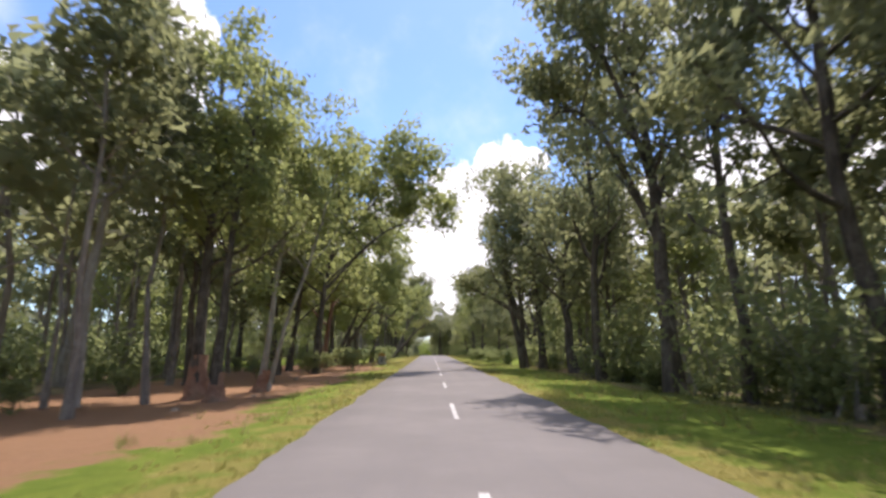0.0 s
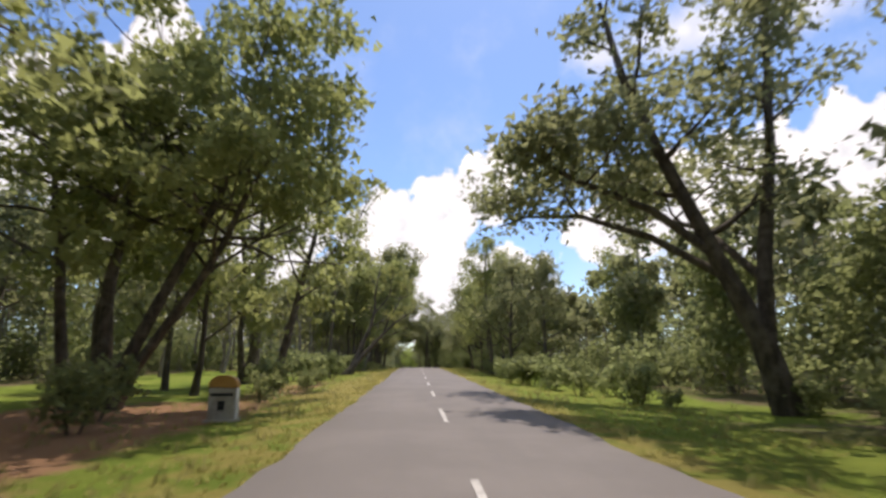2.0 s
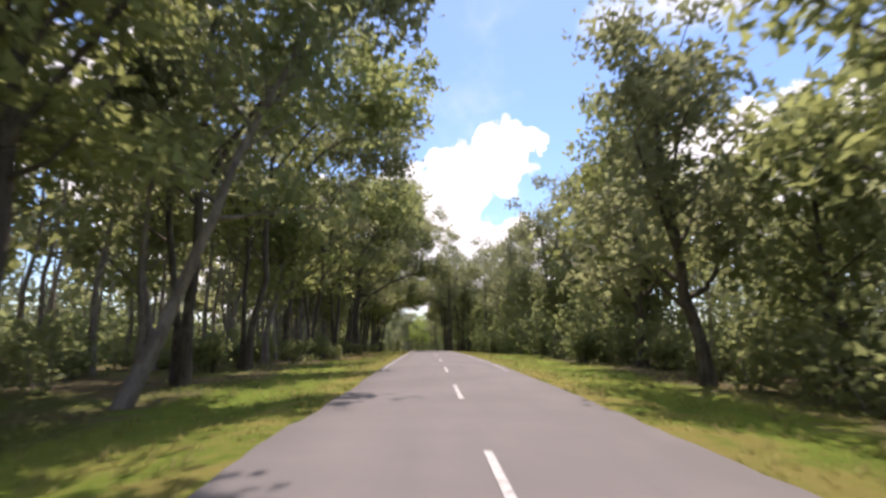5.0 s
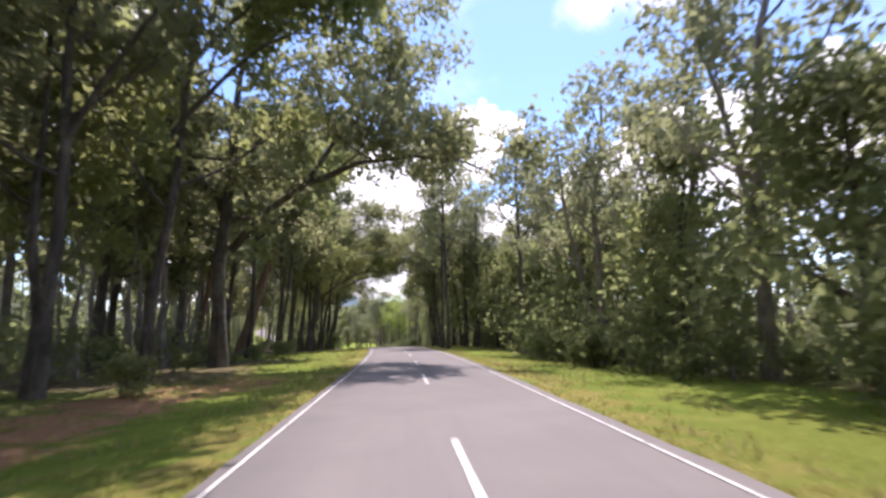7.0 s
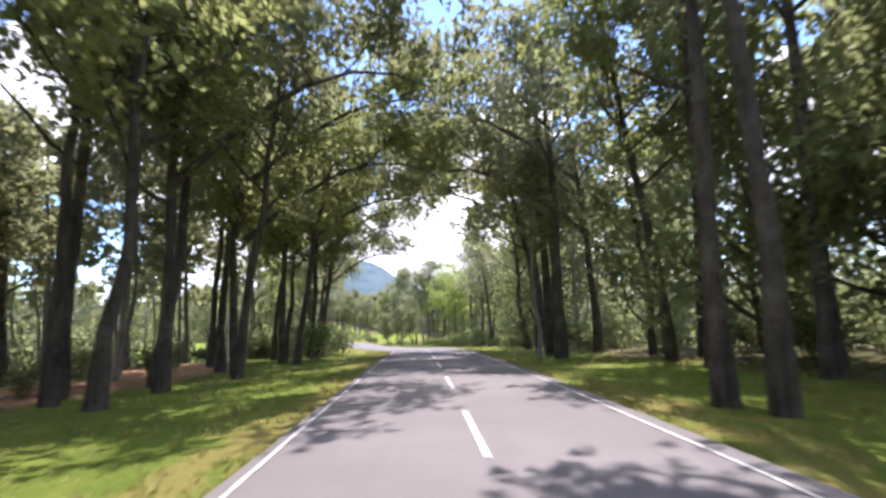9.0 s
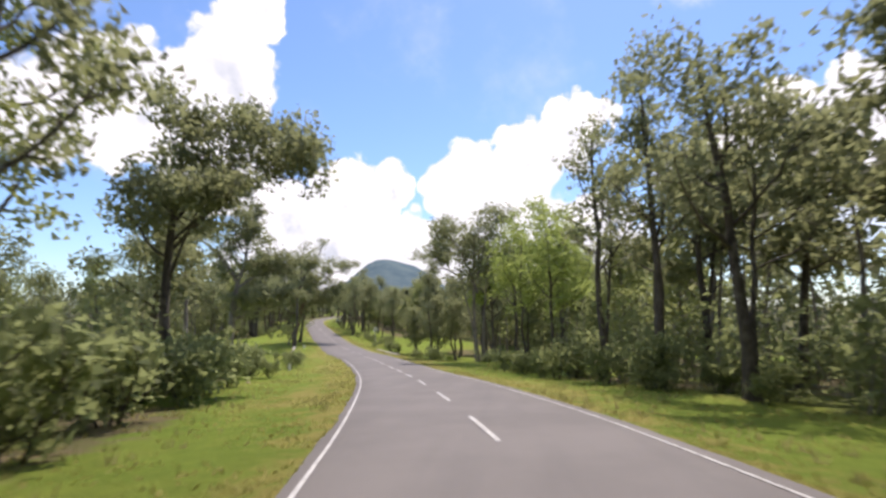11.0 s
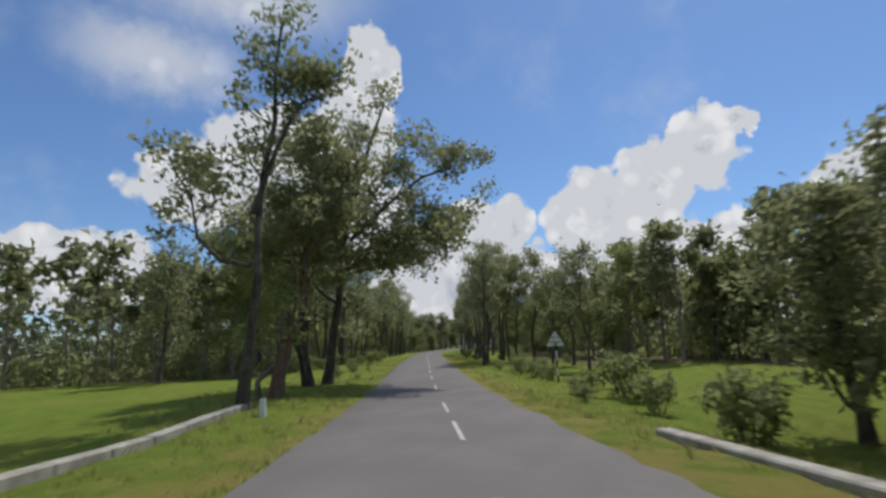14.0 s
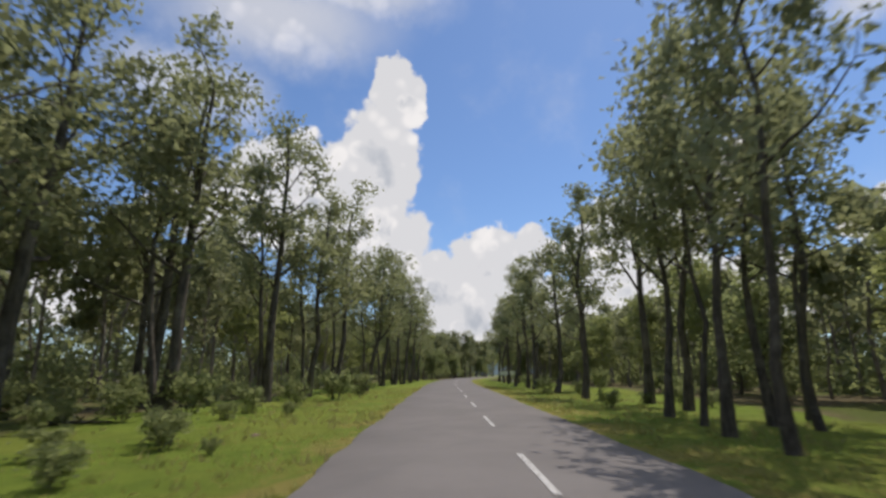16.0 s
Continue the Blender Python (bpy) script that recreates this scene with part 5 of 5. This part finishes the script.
def bm_part(name, bm, material, parent, label=""):
    me = bpy.data.meshes.new(name)
    bm.to_mesh(me)
    bm.free()
    me.materials.append(material)
    return part(name, me, parent, label)


def at_roadside(name, s, u, turn=0.0):
    x, y = on_line(s, u)
    ob = new(name)
    ob.matrix_basis = pose(x, y, ground_z(x, y), 0, 0, math.degrees(float(np.interp(s, STATION, _turn))) + turn)
    return ob


def parapet(s0, s1, u0, u1, label, high=0.20):
    """A low culvert wall of concrete blocks along the verge."""
    wall = at_roadside("culvert_parapet", (s0 + s1) / 2, (u0 + u1) / 2)
    inv = wall.matrix_basis.inverted()
    n = int((s1 - s0) / 1.5)
    for i in range(n):
        a, b = s0 + (s1 - s0) * i / n, s0 + (s1 - s0) * (i + 1) / n
        ua, ub = u0 + (u1 - u0) * i / n, u0 + (u1 - u0) * (i + 1) / n
        pa, pb = (Vector((*on_line(s, u), 0)) for s, u in ((a, ua), (b, ub)))
        za, zb = (ground_z(p.x, p.y) for p in (pa, pb))
        mid, d = (pa + pb) / 2, pb - pa
        bm = boxed(-0.17, 0.17, -d.length / 2 + 0.012, d.length / 2 - 0.012, -0.35, high + 0.02 * noise.noise((i, 0, 0)), 0.03)
        m = Matrix.Translation((mid.x, mid.y, (za + zb) / 2)) @ Matrix.Rotation(math.atan2(-d.x, d.y), 4, "Z") @ Matrix.Rotation(math.atan2(zb - za, d.length), 4, "X")
        bmesh.ops.transform(bm, matrix=inv @ m, verts=bm.verts)
        bm_part("block", bm, CONCRETE, wall)
    return tagged(wall, label, "low wall", "culvert parapets")


parapet(304.5, 320.8, -7.6, -6.9, "low weathered concrete parapet along the lawn")
parapet(299, 312, 4.5, 4.1, "low weathered concrete parapet beside the verge", 0.11)


def warning_sign():
    """Seen from behind: a triangle of sheet steel on a banded post."""
    sign = at_roadside("warning_sign", 331.2, 7.0)
    for i in range(6):
        bm = bmesh.new()
        bmesh.ops.create_cone(bm, segments=12, radius1=0.055, radius2=0.055, depth=0.46, matrix=Matrix.Translation((0, 0, 0.15 + 0.46 * i)))
        bm_part("post_band", bm, BLACK if i % 2 == 0 else WHITE, sign)
    bm = bmesh.new()
    ring = [(-0.47, 2.02), (0.47, 2.02), (0.50, 2.07), (0.03, 2.86), (-0.03, 2.86), (-0.50, 2.07)]
    front = [bm.verts.new((x, 0.075, z)) for x, z in ring]
    back = [bm.verts.new((x, 0.060, z)) for x, z in ring]
    bm.faces.new(front[::-1])
    bm.faces.new(back)
    for i in range(6):
        bm.faces.new((front[i], front[(i + 1) % 6], back[(i + 1) % 6], back[i]))
    plate = bm_part("plate", bm, STEEL, sign, "pale grey back of a triangular plate")
    bm_part("bracket", boxed(-0.30, 0.30, 0.045, 0.060, 2.22, 2.27, 0.004), BLACK, plate)
    bm_part("bracket", boxed(-0.16, 0.16, 0.045, 0.060, 2.50, 2.55, 0.004), BLACK, plate)
    return tagged(sign, "triangular warning sign seen from behind on black-and-white post", "road sign")


warning_sign()


def arched(half, foot, spring, y0, y1, shrink=0.0):
    """A slab with a round-arched head, from foot up to spring and the arch on it."""
    bm = bmesh.new()
    ring = [(-half + shrink, foot), (half - shrink, foot)] + [((half - shrink) * math.cos(a), spring + (0.62 * half - shrink) * math.sin(a)) for a in np.linspace(0, math.pi, 13)]
    front, back = ([bm.verts.new((x, y, z)) for x, z in ring] for y in (y0, y1))
    bm.faces.new(front)
    bm.faces.new(back[::-1])
    for i in range(len(ring)):
        j = (i + 1) % len(ring)
        bm.faces.new((front[j], front[i], back[i], back[j]))
    return bm


def marker_stone():
    """A milestone: whitewashed shaft, front greyed as shade, painted round head, lines of worn writing."""
    mark = at_roadside("marker_stone", 58.0, -5.85)
    # grey stands for shade on the whitewashed front
    shaft = bm_part("shaft", boxed(-0.36, 0.36, -0.14, 0.14, -0.2, 0.88, 0.02), CONCRETE, mark)
    bm_part("head", arched(0.37, 0.884, 0.98, -0.15, 0.15), OCHRE, mark, "ochre painted round head")
    # white strip paints in the sunlight on this side
    bm_part("lit_side", boxed(0.363, 0.378, -0.13, 0.13, 0.02, 0.86, 0.003), WHITE, shaft, "white strip for the sunlit whitewashed side")
    bm_part("writing_bar", boxed(-0.30, 0.28, -0.149, -0.143, 0.66, 0.74, 0.002), BLACK, shaft, "worn dark line of writing")
    bm_part("writing_bar", boxed(-0.10, 0.08, -0.149, -0.143, 0.30, 0.54, 0.002), BLACK, shaft, "worn dark line of writing")
    bm_part("plinth", boxed(-0.44, 0.44, -0.2, 0.2, -0.2, 0.06, 0.02), CONCRETE, mark)
    return tagged(mark, "weathered whitewashed milestone, front coloured grey as shade, ochre round head, on red soil", "milestone")


marker_stone()


def guard_stone(s, u):
    ob = at_roadside("guard_stone", s, u)
    bm = bmesh.new()
    bmesh.ops.create_cone(bm, segments=10, radius1=0.13, radius2=0.09, depth=0.6, matrix=Matrix.Translation((0, 0, 0.2)))
    bmesh.ops.bevel(bm, geom=[e for e in bm.edges if min(v.co.z for v in e.verts) > 0.4], offset=0.03, segments=2, affect="EDGES")
    bm_part("shaft", bm, WHITE, ob)
    return tagged(ob, "small whitewashed guard stone in the grass", "guard stone", "guard stones")


guard_stone(281.5, -7.4)
guard_stone(318, -5.6)


def far_board(s, u, w, h, z):
    ob = at_roadside("sign_board", s, u)
    for x in (-w * 0.35, w * 0.35):
        bm_part("post", boxed(x - 0.04, x + 0.04, 0.02, 0.10, -0.3, z + h, 0.008), STEEL, ob)
    bm_part("board", boxed(-w / 2, w / 2, -0.02, 0.018, z, z + h, 0.008), WHITE, ob)
    return tagged(ob, "distant white sign board on two posts", "sign board", "distant sign boards")


far_board(424, 7.6, 2.2, 0.6, 1.1)


def rock(s, u, r, k):
    ob = at_roadside("stone", s, u)
    bm = bmesh.new()
    bmesh.ops.create_icosphere(bm, subdivisions=2, radius=r)
    for v in bm.verts:
        v.co *= 1 + 0.35 * noise.noise(v.co * 3 + Vector((k, 0, 0)))
        v.co.z *= 0.6
    bm_part("boulder", bm, ROCK, ob)
    return tagged(ob, "rough brown stone lying in the grass", "stone", "stones beside the road")


for i, (s, u, r) in enumerate(((17, -8.4, 0.18), (22, -7.6, 0.14), (32, -8.5, 0.2), (78, -7.2, 0.22), (149, -7.6, 0.25), (206, -10.5, 0.22), (358.5, -6.2, 0.12), (270, -9, 0.2))):
    rock(s, u, r, i)


def fallen_branch(s, u, long, r, turn, k):
    """A dead branch on the ground with a few broken side shoots."""
    ob = at_roadside("fallen_branch", s, u, turn)
    rng = np.random.default_rng(900 + k)
    verts, faces = [], []
    pts = [(-long / 2 + long * f, rng.normal() * 0.06 * long * 0.3, r * 0.75 + 0.12 * r * math.sin(5 * f)) for f in np.linspace(0, 1, 7)]
    tube(verts, faces, pts, [r * (1 - 0.6 * f) for f in np.linspace(0, 1, 7)], 7)
    part("limb", mesh_of("fallen_limb", verts, faces, BARK_GREY if k % 2 else BARK_DARK, True), ob)
    for i in range(3):
        verts, faces = [], []
        p = pts[2 + i]
        tube(verts, faces, bend(p, (0.5, rng.choice((-1, 1)) * 1.0, 0.25 + 0.2 * rng.uniform()), long * 0.28, 3, -0.02, 0.15, rng), [r * 0.5, r * 0.4, r * 0.28, r * 0.1], 5)
        part("side_shoot", mesh_of("side_shoot", verts, faces, BARK_GREY if k % 2 else BARK_DARK, True), ob)
    return tagged(ob, "dead fallen branch lying on leaf litter", "branch", "fallen branches")


for i, (s, u, long, r, turn) in enumerate(((152.5, -9.2, 2.6, 0.14, 20), (158, -10.5, 2.0, 0.09, -35), (206.5, -11.8, 2.4, 0.10, 10), (209, -13.2, 3.0, 0.12, -20), (203, -9.8, 1.4, 0.06, 50), (30, -13, 2.2, 0.10, 15), (362, -13.2, 2.0, 0.08, 30))):
    fallen_branch(s, u, long, r, turn, i)
